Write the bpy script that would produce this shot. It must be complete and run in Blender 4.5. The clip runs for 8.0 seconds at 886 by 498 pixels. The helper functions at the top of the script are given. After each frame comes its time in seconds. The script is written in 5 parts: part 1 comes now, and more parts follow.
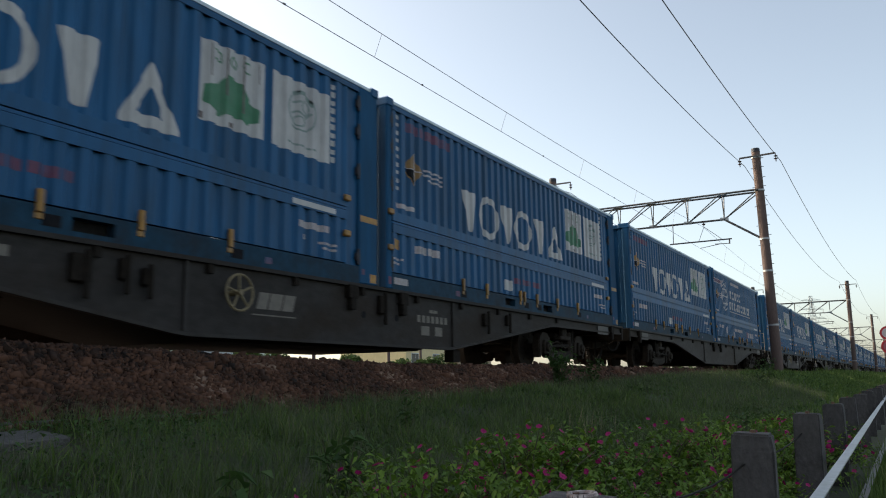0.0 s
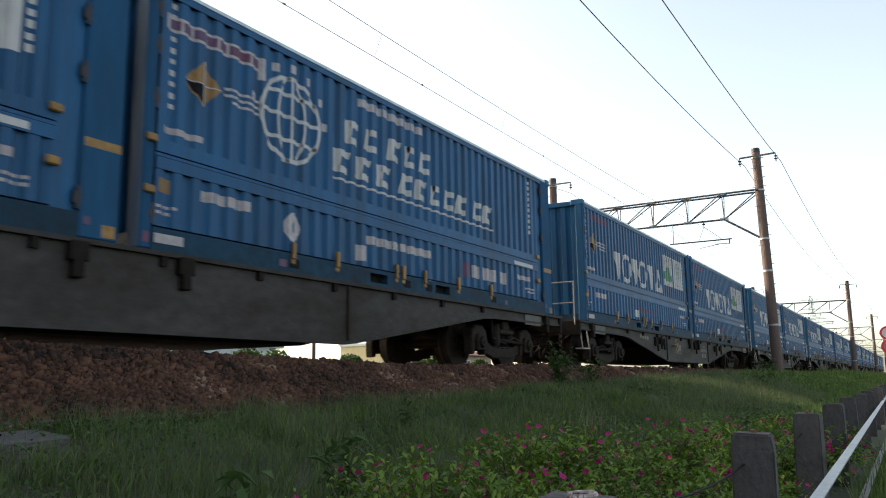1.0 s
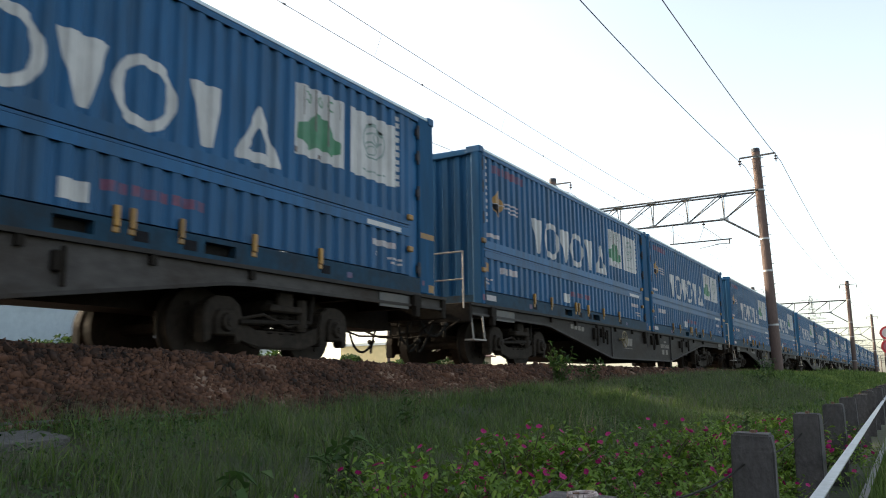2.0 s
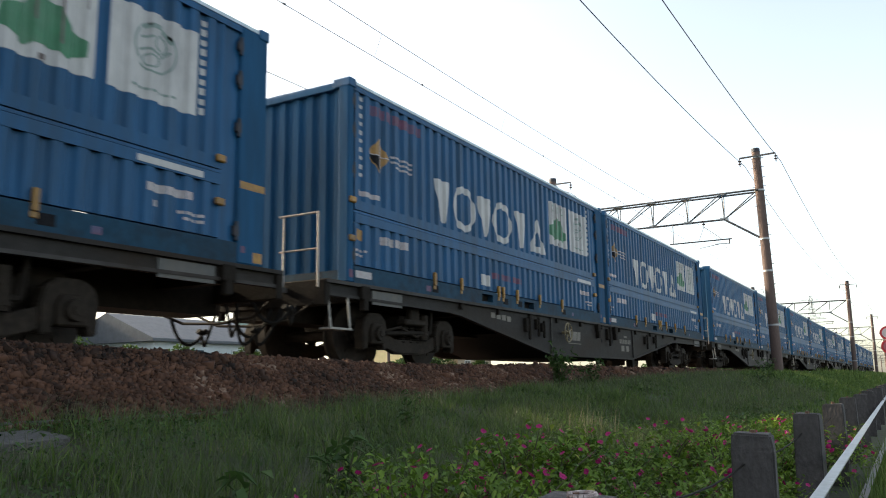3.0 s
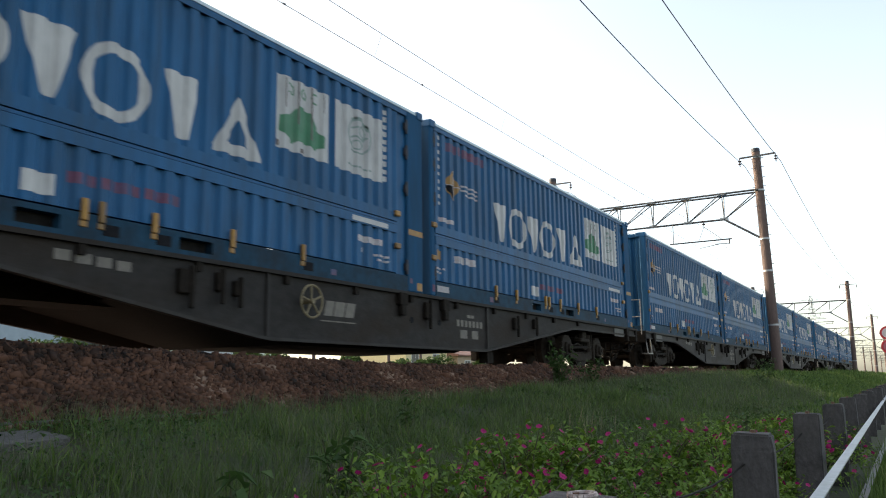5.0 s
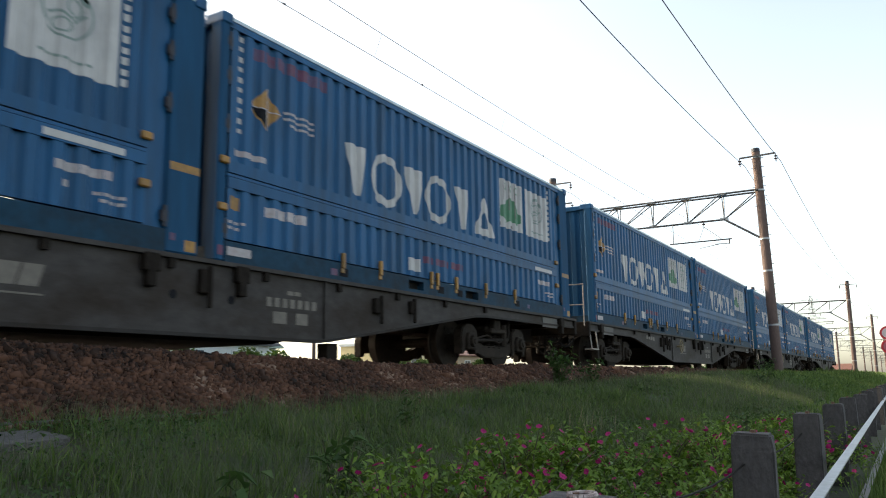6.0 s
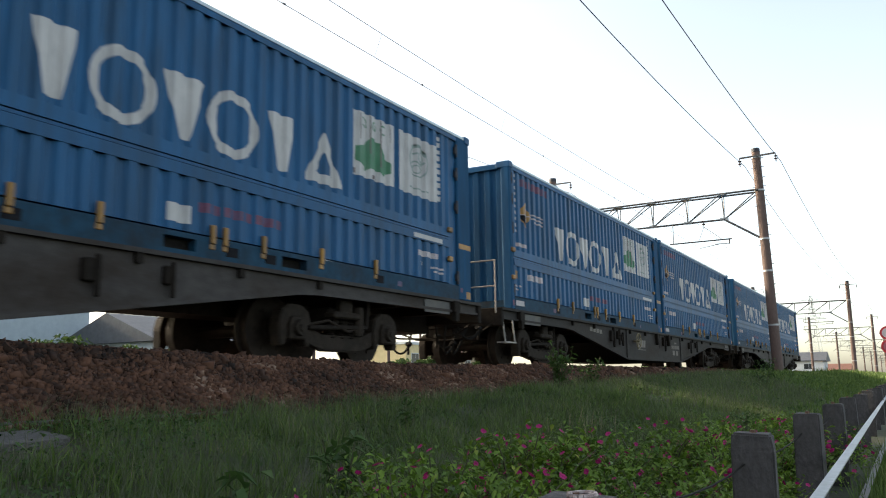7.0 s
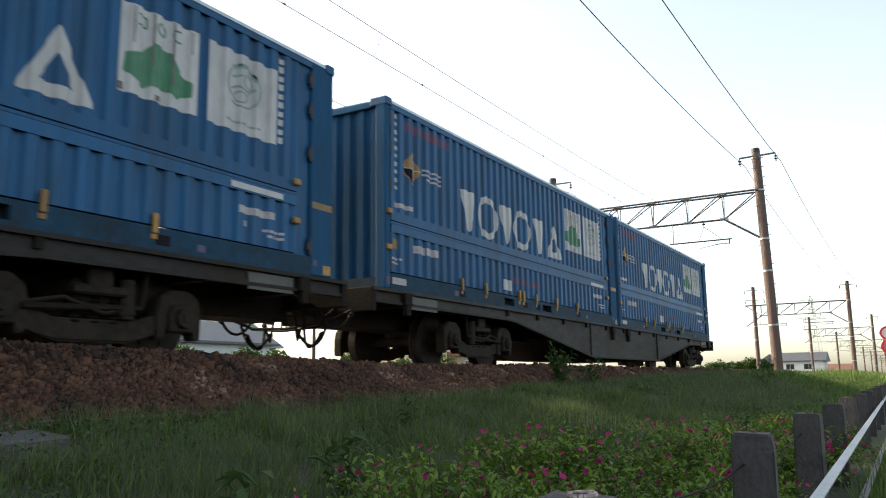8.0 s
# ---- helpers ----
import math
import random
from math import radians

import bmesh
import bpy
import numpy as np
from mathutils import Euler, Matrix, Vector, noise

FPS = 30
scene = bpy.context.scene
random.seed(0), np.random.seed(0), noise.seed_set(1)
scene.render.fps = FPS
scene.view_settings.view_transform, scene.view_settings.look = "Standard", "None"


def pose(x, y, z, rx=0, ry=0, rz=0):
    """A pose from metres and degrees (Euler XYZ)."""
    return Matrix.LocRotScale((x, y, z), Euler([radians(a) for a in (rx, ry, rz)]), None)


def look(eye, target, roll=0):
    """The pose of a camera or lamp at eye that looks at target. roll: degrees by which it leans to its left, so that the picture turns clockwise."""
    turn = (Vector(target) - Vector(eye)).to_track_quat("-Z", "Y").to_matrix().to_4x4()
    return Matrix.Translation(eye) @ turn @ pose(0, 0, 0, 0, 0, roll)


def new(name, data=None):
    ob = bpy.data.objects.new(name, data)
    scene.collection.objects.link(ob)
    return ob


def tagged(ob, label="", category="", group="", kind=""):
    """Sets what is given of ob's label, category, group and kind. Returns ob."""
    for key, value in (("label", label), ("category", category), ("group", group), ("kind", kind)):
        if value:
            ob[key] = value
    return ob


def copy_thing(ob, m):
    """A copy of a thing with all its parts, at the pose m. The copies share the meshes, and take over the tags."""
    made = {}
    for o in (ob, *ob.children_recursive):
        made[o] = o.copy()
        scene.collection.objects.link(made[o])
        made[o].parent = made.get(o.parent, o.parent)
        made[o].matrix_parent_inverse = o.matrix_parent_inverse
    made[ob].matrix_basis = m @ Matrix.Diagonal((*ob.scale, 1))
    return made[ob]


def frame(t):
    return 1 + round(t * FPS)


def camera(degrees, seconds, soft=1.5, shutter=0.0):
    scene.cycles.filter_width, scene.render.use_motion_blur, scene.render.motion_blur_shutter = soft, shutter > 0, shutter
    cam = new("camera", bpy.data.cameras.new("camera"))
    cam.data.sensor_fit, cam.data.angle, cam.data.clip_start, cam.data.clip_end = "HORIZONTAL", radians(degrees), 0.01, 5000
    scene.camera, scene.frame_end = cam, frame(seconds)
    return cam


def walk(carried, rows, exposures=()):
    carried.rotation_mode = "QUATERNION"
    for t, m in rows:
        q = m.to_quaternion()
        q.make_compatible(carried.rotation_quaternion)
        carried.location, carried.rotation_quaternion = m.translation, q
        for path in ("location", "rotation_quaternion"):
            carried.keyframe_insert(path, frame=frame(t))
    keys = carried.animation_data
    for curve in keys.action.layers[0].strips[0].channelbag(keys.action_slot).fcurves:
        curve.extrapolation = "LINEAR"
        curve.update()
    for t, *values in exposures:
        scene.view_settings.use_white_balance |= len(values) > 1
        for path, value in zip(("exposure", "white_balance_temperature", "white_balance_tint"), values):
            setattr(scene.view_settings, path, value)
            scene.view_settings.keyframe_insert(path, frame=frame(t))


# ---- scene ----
cam = camera(58.2, 8.0, soft=1.05, shutter=0.06)
VIEW = pose(0, 0, -0.229, 99.449, 0, 30.26) @ pose(0, 0, 0, 0, 0, -0.81)
walk(cam, [(0.0, VIEW), (8.0, VIEW)],
     exposures=[(0.0, 1.06, 7150, 5), (0.3, 1.24, 7250, 5), (0.6, 1.5, 7400, 5), (1.0, 1.66, 7500, 5), (1.5, 1.74, 7500, 5), (8.0, 1.77, 7500, 5)])

# ---- world and sun ----
SUN_EL = 23.0
SUN_AZ = 268.0
world = bpy.data.worlds.new("sky")
scene.world = world
world.use_nodes = True
wn = world.node_tree
sky = wn.nodes.new("ShaderNodeTexSky")
sky.sky_type = 'NISHITA'
sky.sun_disc = False
sky.sun_elevation = radians(SUN_EL)
sky.sun_rotation = radians(SUN_AZ)
sky.air_density = 0.75
sky.dust_density = 2.4
sky.ozone_density = 1.0
wn.nodes["Background"].inputs["Strength"].default_value = 0.15
hazy = wn.nodes.new("ShaderNodeHueSaturation")
hazy.inputs["Saturation"].default_value = 0.74
wn.links.new(sky.outputs[0], hazy.inputs["Color"])
wn.links.new(hazy.outputs[0], wn.nodes["Background"].inputs["Color"])
sun = new("sun", bpy.data.lights.new("sun", 'SUN'))
sun.data.energy = 1.9
sun.data.angle = radians(0.6)
sun.data.color = (1.0, 0.86, 0.72)
to_sun = Vector((math.sin(radians(SUN_AZ)) * math.cos(radians(SUN_EL)),
                 math.cos(radians(SUN_AZ)) * math.cos(radians(SUN_EL)), math.sin(radians(SUN_EL))))
sun.matrix_world = look(to_sun * 60, (0, 0, 0))


# ---- materials ----
def mat(name, base, rough=0.6, metal=0.0, grain=30.0, vary=0.25, stain=None, stain_amount=0.0, stain_scale=2.0,
        bump=0.0, bump_scale=60.0, stretch=(1, 1, 1), each=0.0, spec=0.5):
    """A paint or surface with fine grain, larger stains, small relief and a shift from object to object."""
    m = bpy.data.materials.new(name)
    m.use_nodes = True
    nt = m.node_tree
    bs = nt.nodes["Principled BSDF"]
    bs.inputs["Roughness"].default_value = rough
    bs.inputs["Metallic"].default_value = metal
    bs.inputs["Specular IOR Level"].default_value = spec
    co = nt.nodes.new("ShaderNodeTexCoord")
    mp = nt.nodes.new("ShaderNodeMapping")
    mp.inputs["Scale"].default_value = stretch
    nt.links.new(co.outputs["Object"], mp.inputs["Vector"])
    n1 = nt.nodes.new("ShaderNodeTexNoise")
    n1.inputs["Scale"].default_value = grain
    n1.inputs["Detail"].default_value = 4
    nt.links.new(mp.outputs[0], n1.inputs["Vector"])
    r1 = nt.nodes.new("ShaderNodeMapRange")
    r1.inputs["From Min"].default_value = 0.3
    r1.inputs["From Max"].default_value = 0.7
    r1.inputs["To Min"].default_value = 1 - vary
    r1.inputs["To Max"].default_value = 1 + vary
    nt.links.new(n1.outputs["Fac"], r1.inputs["Value"])
    mul = nt.nodes.new("ShaderNodeMix")
    mul.data_type, mul.blend_type = 'RGBA', 'MULTIPLY'
    mul.inputs["Factor"].default_value = 1.0
    mul.inputs["A"].default_value = (*base, 1)
    nt.links.new(r1.outputs[0], mul.inputs["B"])
    out = mul.outputs["Result"]
    if each:
        oi = nt.nodes.new("ShaderNodeObjectInfo")
        re = nt.nodes.new("ShaderNodeMapRange")
        re.inputs["To Min"].default_value = 1 - each
        re.inputs["To Max"].default_value = 1 + each
        nt.links.new(oi.outputs["Random"], re.inputs["Value"])
        m3 = nt.nodes.new("ShaderNodeMix")
        m3.data_type, m3.blend_type = 'RGBA', 'MULTIPLY'
        m3.inputs["Factor"].default_value = 1.0
        nt.links.new(out, m3.inputs["A"])
        nt.links.new(re.outputs[0], m3.inputs["B"])
        out = m3.outputs["Result"]
    if stain:
        n2 = nt.nodes.new("ShaderNodeTexNoise")
        n2.inputs["Scale"].default_value = stain_scale
        n2.inputs["Detail"].default_value = 7
        n2.inputs["Roughness"].default_value = 0.65
        nt.links.new(mp.outputs[0], n2.inputs["Vector"])
        r2 = nt.nodes.new("ShaderNodeMapRange")
        r2.inputs["From Min"].default_value = 0.45
        r2.inputs["From Max"].default_value = 0.72
        r2.inputs["To Max"].default_value = stain_amount
        nt.links.new(n2.outputs["Fac"], r2.inputs["Value"])
        m2 = nt.nodes.new("ShaderNodeMix")
        m2.data_type = 'RGBA'
        m2.inputs["B"].default_value = (*stain, 1)
        nt.links.new(r2.outputs[0], m2.inputs["Factor"])
        nt.links.new(out, m2.inputs["A"])
        out = m2.outputs["Result"]
    nt.links.new(out, bs.inputs["Base Color"])
    if bump:
        n3 = nt.nodes.new("ShaderNodeTexNoise")
        n3.inputs["Scale"].default_value = bump_scale
        n3.inputs["Detail"].default_value = 5
        nt.links.new(mp.outputs[0], n3.inputs["Vector"])
        bp = nt.nodes.new("ShaderNodeBump")
        bp.inputs["Strength"].default_value = bump
        bp.inputs["Distance"].default_value = 0.02
        nt.links.new(n3.outputs["Fac"], bp.inputs["Height"])
        nt.links.new(bp.outputs[0], bs.inputs["Normal"])
    return m


def leafy(name, low, high, rough=0.55, through_light=0.35, scale=3.0, dry=None):
    """Leaves and blades: colour by island and by patch, with some light passing through."""
    m = bpy.data.materials.new(name)
    m.use_nodes = True
    nt = m.node_tree
    bs = nt.nodes["Principled BSDF"]
    bs.inputs["Roughness"].default_value = rough
    bs.inputs["Specular IOR Level"].default_value = 0.3
    ge = nt.nodes.new("ShaderNodeNewGeometry")
    co = nt.nodes.new("ShaderNodeTexCoord")
    no = nt.nodes.new("ShaderNodeTexNoise")
    no.inputs["Scale"].default_value = scale
    no.inputs["Detail"].default_value = 3
    nt.links.new(co.outputs["Object"], no.inputs["Vector"])
    ad = nt.nodes.new("ShaderNodeMath")
    ad.operation = 'MULTIPLY_ADD'
    ad.inputs[1].default_value = 0.6
    nt.links.new(ge.outputs["Random Per Island"], ad.inputs[0])
    sb = nt.nodes.new("ShaderNodeMath")
    sb.operation = 'MULTIPLY_ADD'
    sb.inputs[1].default_value = 1.6
    sb.inputs[2].default_value = -0.6
    nt.links.new(no.outputs["Fac"], sb.inputs[0])
    nt.links.new(sb.outputs[0], ad.inputs[2])
    ra = nt.nodes.new("ShaderNodeValToRGB")
    ra.color_ramp.elements[0].color = (*low, 1)
    ra.color_ramp.elements[1].color = (*high, 1)
    if dry:
        ra.color_ramp.elements[1].position = 0.85
        e = ra.color_ramp.elements.new(1.0)
        e.color = (*dry, 1)
    nt.links.new(ad.outputs[0], ra.inputs[0])
    nt.links.new(ra.outputs[0], bs.inputs["Base Color"])
    tl = nt.nodes.new("ShaderNodeBsdfTranslucent")
    nt.links.new(ra.outputs[0], tl.inputs["Color"])
    mx = nt.nodes.new("ShaderNodeMixShader")
    mx.inputs[0].default_value = through_light
    nt.links.new(bs.outputs[0], mx.inputs[1])
    nt.links.new(tl.outputs[0], mx.inputs[2])
    nt.links.new(mx.outputs[0], nt.nodes["Material Output"].inputs["Surface"])
    return m


BLUE = mat("blue_container_paint", (0.004, 0.072, 0.172), 0.5, grain=10, vary=0.15, stain=(0.012, 0.036, 0.062),
           stain_amount=0.75, stain_scale=3.2, bump=0.16, bump_scale=9, stretch=(1, 1, 0.14), each=0.12, spec=0.24)
BLUE_END = mat("chalky_blue_end_paint", (0.0095, 0.066, 0.142), 0.8, grain=10, vary=0.13, stain=(0.014, 0.038, 0.065),
               stain_amount=0.6, stain_scale=3.2, bump=0.16, bump_scale=9, stretch=(1, 1, 0.14), each=0.10, spec=0.18)
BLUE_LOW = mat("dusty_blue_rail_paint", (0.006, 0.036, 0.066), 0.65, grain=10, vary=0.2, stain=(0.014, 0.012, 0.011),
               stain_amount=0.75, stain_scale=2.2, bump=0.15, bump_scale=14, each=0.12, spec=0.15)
WHITE = mat("worn_white_lettering", (0.42, 0.405, 0.395), 0.55, grain=12, vary=0.08, stain=(0.24, 0.23, 0.23),
            stain_amount=0.6, stain_scale=2.5, stretch=(1, 1, 0.5), each=0.06)
PALE = mat("pale_sticker", (0.34, 0.31, 0.31), 0.5, grain=25, vary=0.15, stain=(0.3, 0.12, 0.14), stain_amount=0.3, stain_scale=9, each=0.1)
GREEN_INK = mat("green_sticker_print", (0.016, 0.14, 0.06), 0.5, grain=12, vary=0.12, stain=(0.12, 0.2, 0.14), stain_amount=0.4)
RED_INK = mat("faded_red_sticker", (0.095, 0.018, 0.055), 0.55, grain=15, vary=0.2, stain=(0.02, 0.06, 0.14), stain_amount=0.85, stain_scale=3)
YELLOW = mat("yellow_safety_paint", (0.25, 0.118, 0.014), 0.5, grain=18, vary=0.25, stain=(0.16, 0.09, 0.03), stain_amount=0.75, stain_scale=7, each=0.40)
# Sticker print; also the painted shade of latch recesses and sill holes.
BLACK = mat("black_print", (0.012, 0.012, 0.014), 0.7, grain=20, vary=0.3, spec=0.05)
# On the container floor and belly tray this near-black stands for shade.
RUBBER_AND_SHADE = mat("black_rubber_and_grease", (0.010, 0.009, 0.008), 0.7, grain=20, vary=0.4, spec=0.08)
SEAM = mat("dark_hinge_steel", (0.014, 0.020, 0.032), 0.65, grain=25, vary=0.35, stain=(0.06, 0.028, 0.016), stain_amount=0.5, stain_scale=8)
SILL = mat("dusty_grey_wagon_paint", (0.043, 0.039, 0.037), 0.62, grain=9, vary=0.18, stain=(0.026, 0.018, 0.013),
           stain_amount=0.9, stain_scale=1.4, bump=0.2, bump_scale=20, stretch=(1, 0.6, 1.3), each=0.40, spec=0.08)
UNDER = mat("brown_brake_dust_steel", (0.015, 0.0115, 0.009), 0.75, grain=14, vary=0.3, stain=(0.014, 0.012, 0.010),
            stain_amount=0.7, stain_scale=4, bump=0.3, bump_scale=30, spec=0.08)
BOX = mat("dusty_cast_steel", (0.025, 0.019, 0.0145), 0.7, grain=16, vary=0.3, stain=(0.012, 0.010, 0.008), stain_amount=0.8, stain_scale=5, bump=0.3, bump_scale=30, spec=0.08)
PLATE = mat("pale_grey_plate", (0.058, 0.056, 0.053), 0.6, grain=14, vary=0.15, stain=(0.10, 0.08, 0.06), stain_amount=0.7, stain_scale=4, each=0.15)
STENCIL = mat("worn_pale_stencil", (0.115, 0.098, 0.08), 0.6, grain=14, vary=0.25, stain=(0.13, 0.11, 0.09), stain_amount=0.75, stain_scale=6)
GALV = mat("galvanised_steel", (0.33, 0.345, 0.355), 0.42, 0.75, grain=25, vary=0.15, stain=(0.2, 0.17, 0.14), stain_amount=0.4, stain_scale=3, bump=0.05)
TRUSS = mat("dull_painted_truss_steel", (0.075, 0.08, 0.082), 0.55, 0.2, grain=14, vary=0.2, stain=(0.14, 0.08, 0.05), stain_amount=0.5, stain_scale=2)
WIRE = mat("copper_brown_wire", (0.055, 0.05, 0.05), 0.5, 0.4, grain=20, vary=0.2)
PORCELAIN = mat("brown_porcelain", (0.06, 0.035, 0.03), 0.2, grain=8, vary=0.2)
CONCRETE = mat("weathered_pole_concrete", (0.105, 0.068, 0.058), 0.85, grain=22, vary=0.14, stain=(0.085, 0.058, 0.048),
               stain_amount=0.7, stain_scale=1.8, bump=0.2, bump_scale=45, stretch=(1, 1, 0.35), each=0.08)
POST = mat("weathered_fence_concrete", (0.068, 0.061, 0.060), 0.9, grain=45, vary=0.25, stain=(0.034, 0.031, 0.029),
           stain_amount=0.8, stain_scale=7, bump=0.5, bump_scale=60, stretch=(1, 1, 0.5), each=0.15)
SLAB = mat("grey_trough_concrete", (0.085, 0.078, 0.072), 0.9, grain=40, vary=0.2, stain=(0.05, 0.047, 0.042), stain_amount=0.7, stain_scale=4, bump=0.4)
STONE = mat("rusty_ballast_stone", (0.076, 0.041, 0.029), 0.9, grain=6, vary=0.35, stain=(0.05, 0.034, 0.028), stain_amount=0.6, stain_scale=2, bump=0.2)
EARTH = mat("grassy_earth", (0.035, 0.042, 0.018), 0.95, grain=9, vary=0.35, stain=(0.075, 0.062, 0.035), stain_amount=0.6, stain_scale=0.7, bump=0.4, bump_scale=20)
RAIL = mat("rusty_rail_steel", (0.14, 0.075, 0.05), 0.6, 0.5, grain=20, vary=0.2)
GRASS = leafy("grass_blade", (0.036, 0.074, 0.015), (0.130, 0.195, 0.042), dry=(0.22, 0.22, 0.08))
GRASS_FINE = leafy("fine_seeding_grass", (0.060, 0.080, 0.038), (0.125, 0.140, 0.075), dry=(0.21, 0.18, 0.12))
DRY_GRASS = leafy("dry_grass_stalk", (0.16, 0.13, 0.07), (0.36, 0.31, 0.19))
ROSE_LEAF = leafy("rose_leaf", (0.040, 0.092, 0.012), (0.155, 0.25, 0.030), scale=6, dry=(0.26, 0.30, 0.06))
WEED_LEAF = leafy("weed_leaf", (0.028, 0.066, 0.016), (0.075, 0.135, 0.032))
PETAL = leafy("magenta_petal", (0.22, 0.006, 0.07), (0.42, 0.015, 0.15), through_light=0.3)
STEM = mat("thorny_stem", (0.06, 0.06, 0.025), 0.7, grain=20, vary=0.3)
TREE_LEAF = leafy("hedge_leaf", (0.022, 0.05, 0.012), (0.07, 0.12, 0.03), scale=0.8)


# ---- mesh helpers ----
def box(bm, x0, x1, y0, y1, z0, z1):
    v = [bm.verts.new((x, y, z)) for x in (x0, x1) for y in (y0, y1) for z in (z0, z1)]
    for f in ((0, 1, 3, 2), (4, 6, 7, 5), (0, 4, 5, 1), (2, 3, 7, 6), (0, 2, 6, 4), (1, 5, 7, 3)):
        bm.faces.new([v[i] for i in f])


def rod(bm, a, b, r, n=8, r2=None):
    a, b = Vector(a), Vector(b)
    q = (b - a).to_track_quat('Z', 'Y')
    rings = []
    for c, rr in ((a, r), (b, r if r2 is None else r2)):
        rings.append([bm.verts.new(c + q @ Vector((rr * math.cos(2 * math.pi * i / n), rr * math.sin(2 * math.pi * i / n), 0))) for i in range(n)])
    for i in range(n):
        bm.faces.new((rings[0][i], rings[0][(i + 1) % n], rings[1][(i + 1) % n], rings[1][i]))
    bm.faces.new(rings[0][::-1])
    bm.faces.new(rings[1])


def tube(bm, pts, r, n=6):
    """A bent tube through the points, in one skin."""
    pts = [Vector(p) for p in pts]
    rings = []
    for i, p in enumerate(pts):
        d = (pts[min(i + 1, len(pts) - 1)] - pts[max(i - 1, 0)]).normalized()
        q = d.to_track_quat('Z', 'Y')
        rings.append([bm.verts.new(p + q @ Vector((r * math.cos(2 * math.pi * k / n), r * math.sin(2 * math.pi * k / n), 0))) for k in range(n)])
    for a, b in zip(rings, rings[1:]):
        for k in range(n):
            bm.faces.new((a[k], a[(k + 1) % n], b[(k + 1) % n], b[k]))
    bm.faces.new(rings[0][::-1])
    bm.faces.new(rings[-1])


def turned(bm, c, prof, n=10):
    """A turned shape about an upright axis, from (radius, height) pairs."""
    rings = [[bm.verts.new((c[0] + r * math.cos(2 * math.pi * k / n), c[1] + r * math.sin(2 * math.pi * k / n), c[2] + z)) for k in range(n)] for r, z in prof]
    for a, b in zip(rings, rings[1:]):
        for k in range(n):
            bm.faces.new((a[k], a[(k + 1) % n], b[(k + 1) % n], b[k]))
    bm.faces.new(rings[0][::-1])
    bm.faces.new(rings[-1])


def prism_x(bm, poly, x0, x1):
    """A plate with its outline in (y, z), between two x."""
    a = [bm.verts.new((x0, y, z)) for y, z in poly]
    b = [bm.verts.new((x1, y, z)) for y, z in poly]
    n = len(poly)
    bm.faces.new(a)
    bm.faces.new(b[::-1])
    for i in range(n):
        bm.faces.new((a[i], b[i], b[(i + 1) % n], a[(i + 1) % n]))


def prism_y(bm, poly, y0, y1):
    a = [bm.verts.new((x, y0, z)) for x, z in poly]
    b = [bm.verts.new((x, y1, z)) for x, z in poly]
    n = len(poly)
    bm.faces.new(a)
    bm.faces.new(b[::-1])
    for i in range(n):
        bm.faces.new((a[i], b[i], b[(i + 1) % n], a[(i + 1) % n]))


def soften(bm, width, segments=1):
    bmesh.ops.bevel(bm, geom=bm.edges[:], offset=width, segments=segments, affect='EDGES', clamp_overlap=True)


def part(name, bm, material, parent=None, label="", place=None, smooth=False):
    bmesh.ops.recalc_face_normals(bm, faces=bm.faces[:])
    me = bpy.data.meshes.new(name)
    if smooth:
        for f in bm.faces:
            f.smooth = True
    bm.to_mesh(me)
    bm.free()
    me.materials.append(material)
    ob = new(name, me)
    if parent is not None:
        ob.parent = parent
    if place is not None:
        ob.matrix_basis = place
    if label:
        ob["label"] = label
    return ob


def again(ob, parent, place):
    """Another object on the same mesh."""
    o = new(ob.name.split(".")[0], ob.data)
    o.parent = parent
    o.matrix_basis = place
    if "label" in ob:
        o["label"] = ob["label"]
    return o


def soup(name, verts, faces_tri, material, parent=None, smooth=False):
    """One mesh from arrays of corners and triangles made by rule."""
    me = bpy.data.meshes.new(name)
    me.vertices.add(len(verts))
    me.vertices.foreach_set("co", np.asarray(verts, np.float32).ravel())
    n = len(faces_tri)
    me.loops.add(n * 3)
    me.loops.foreach_set("vertex_index", np.asarray(faces_tri, np.int32).ravel())
    me.polygons.add(n)
    me.polygons.foreach_set("loop_start", np.arange(0, n * 3, 3, dtype=np.int32))
    me.polygons.foreach_set("loop_total", np.full(n, 3, np.int32))
    me.update(calc_edges=True)
    me.validate()
    me.materials.append(material)
    ob = new(name, me)
    if parent is not None:
        ob.parent = parent
    return ob


# ---- the lie of the land ----
TRACK = -7.16
TRACK_2 = -11.1
PROFILE = ((-700, -0.6), (-60, -0.5), (-18, -0.45), (-14.1, -0.42), (-13.7, -0.60), (-4.90, -0.62),
           (-4.69, -0.47), (-3.84, -0.60), (-2.35, -0.85), (-0.85, -1.02), (0.2, -1.08), (2.5, -1.05), (8, -0.9), (30, -0.8), (700, -0.7))
PX = np.array([p[0] for p in PROFILE])
PZ = np.array([p[1] for p in PROFILE])


def land(x, y):
    """Height of the bare ground; the bank rises gently far along the line."""
    z = np.interp(x, PX, PZ)
    x = np.asarray(x)
    y = np.asarray(y)
    rise = np.clip((y - 7) / 16.0, 0, 1) ** 0.8
    share = np.clip((-0.95 - x) / 2.5, 0, 1)
    up = np.where(x > -4.69, np.maximum(-0.17 - z, 0) * rise * share, 0.0)
    beyond = np.clip((-13.8 - x) / 3.0, 0, 1) * 0.004 * np.clip(y - 5, 0, 250)
    return z + up + beyond


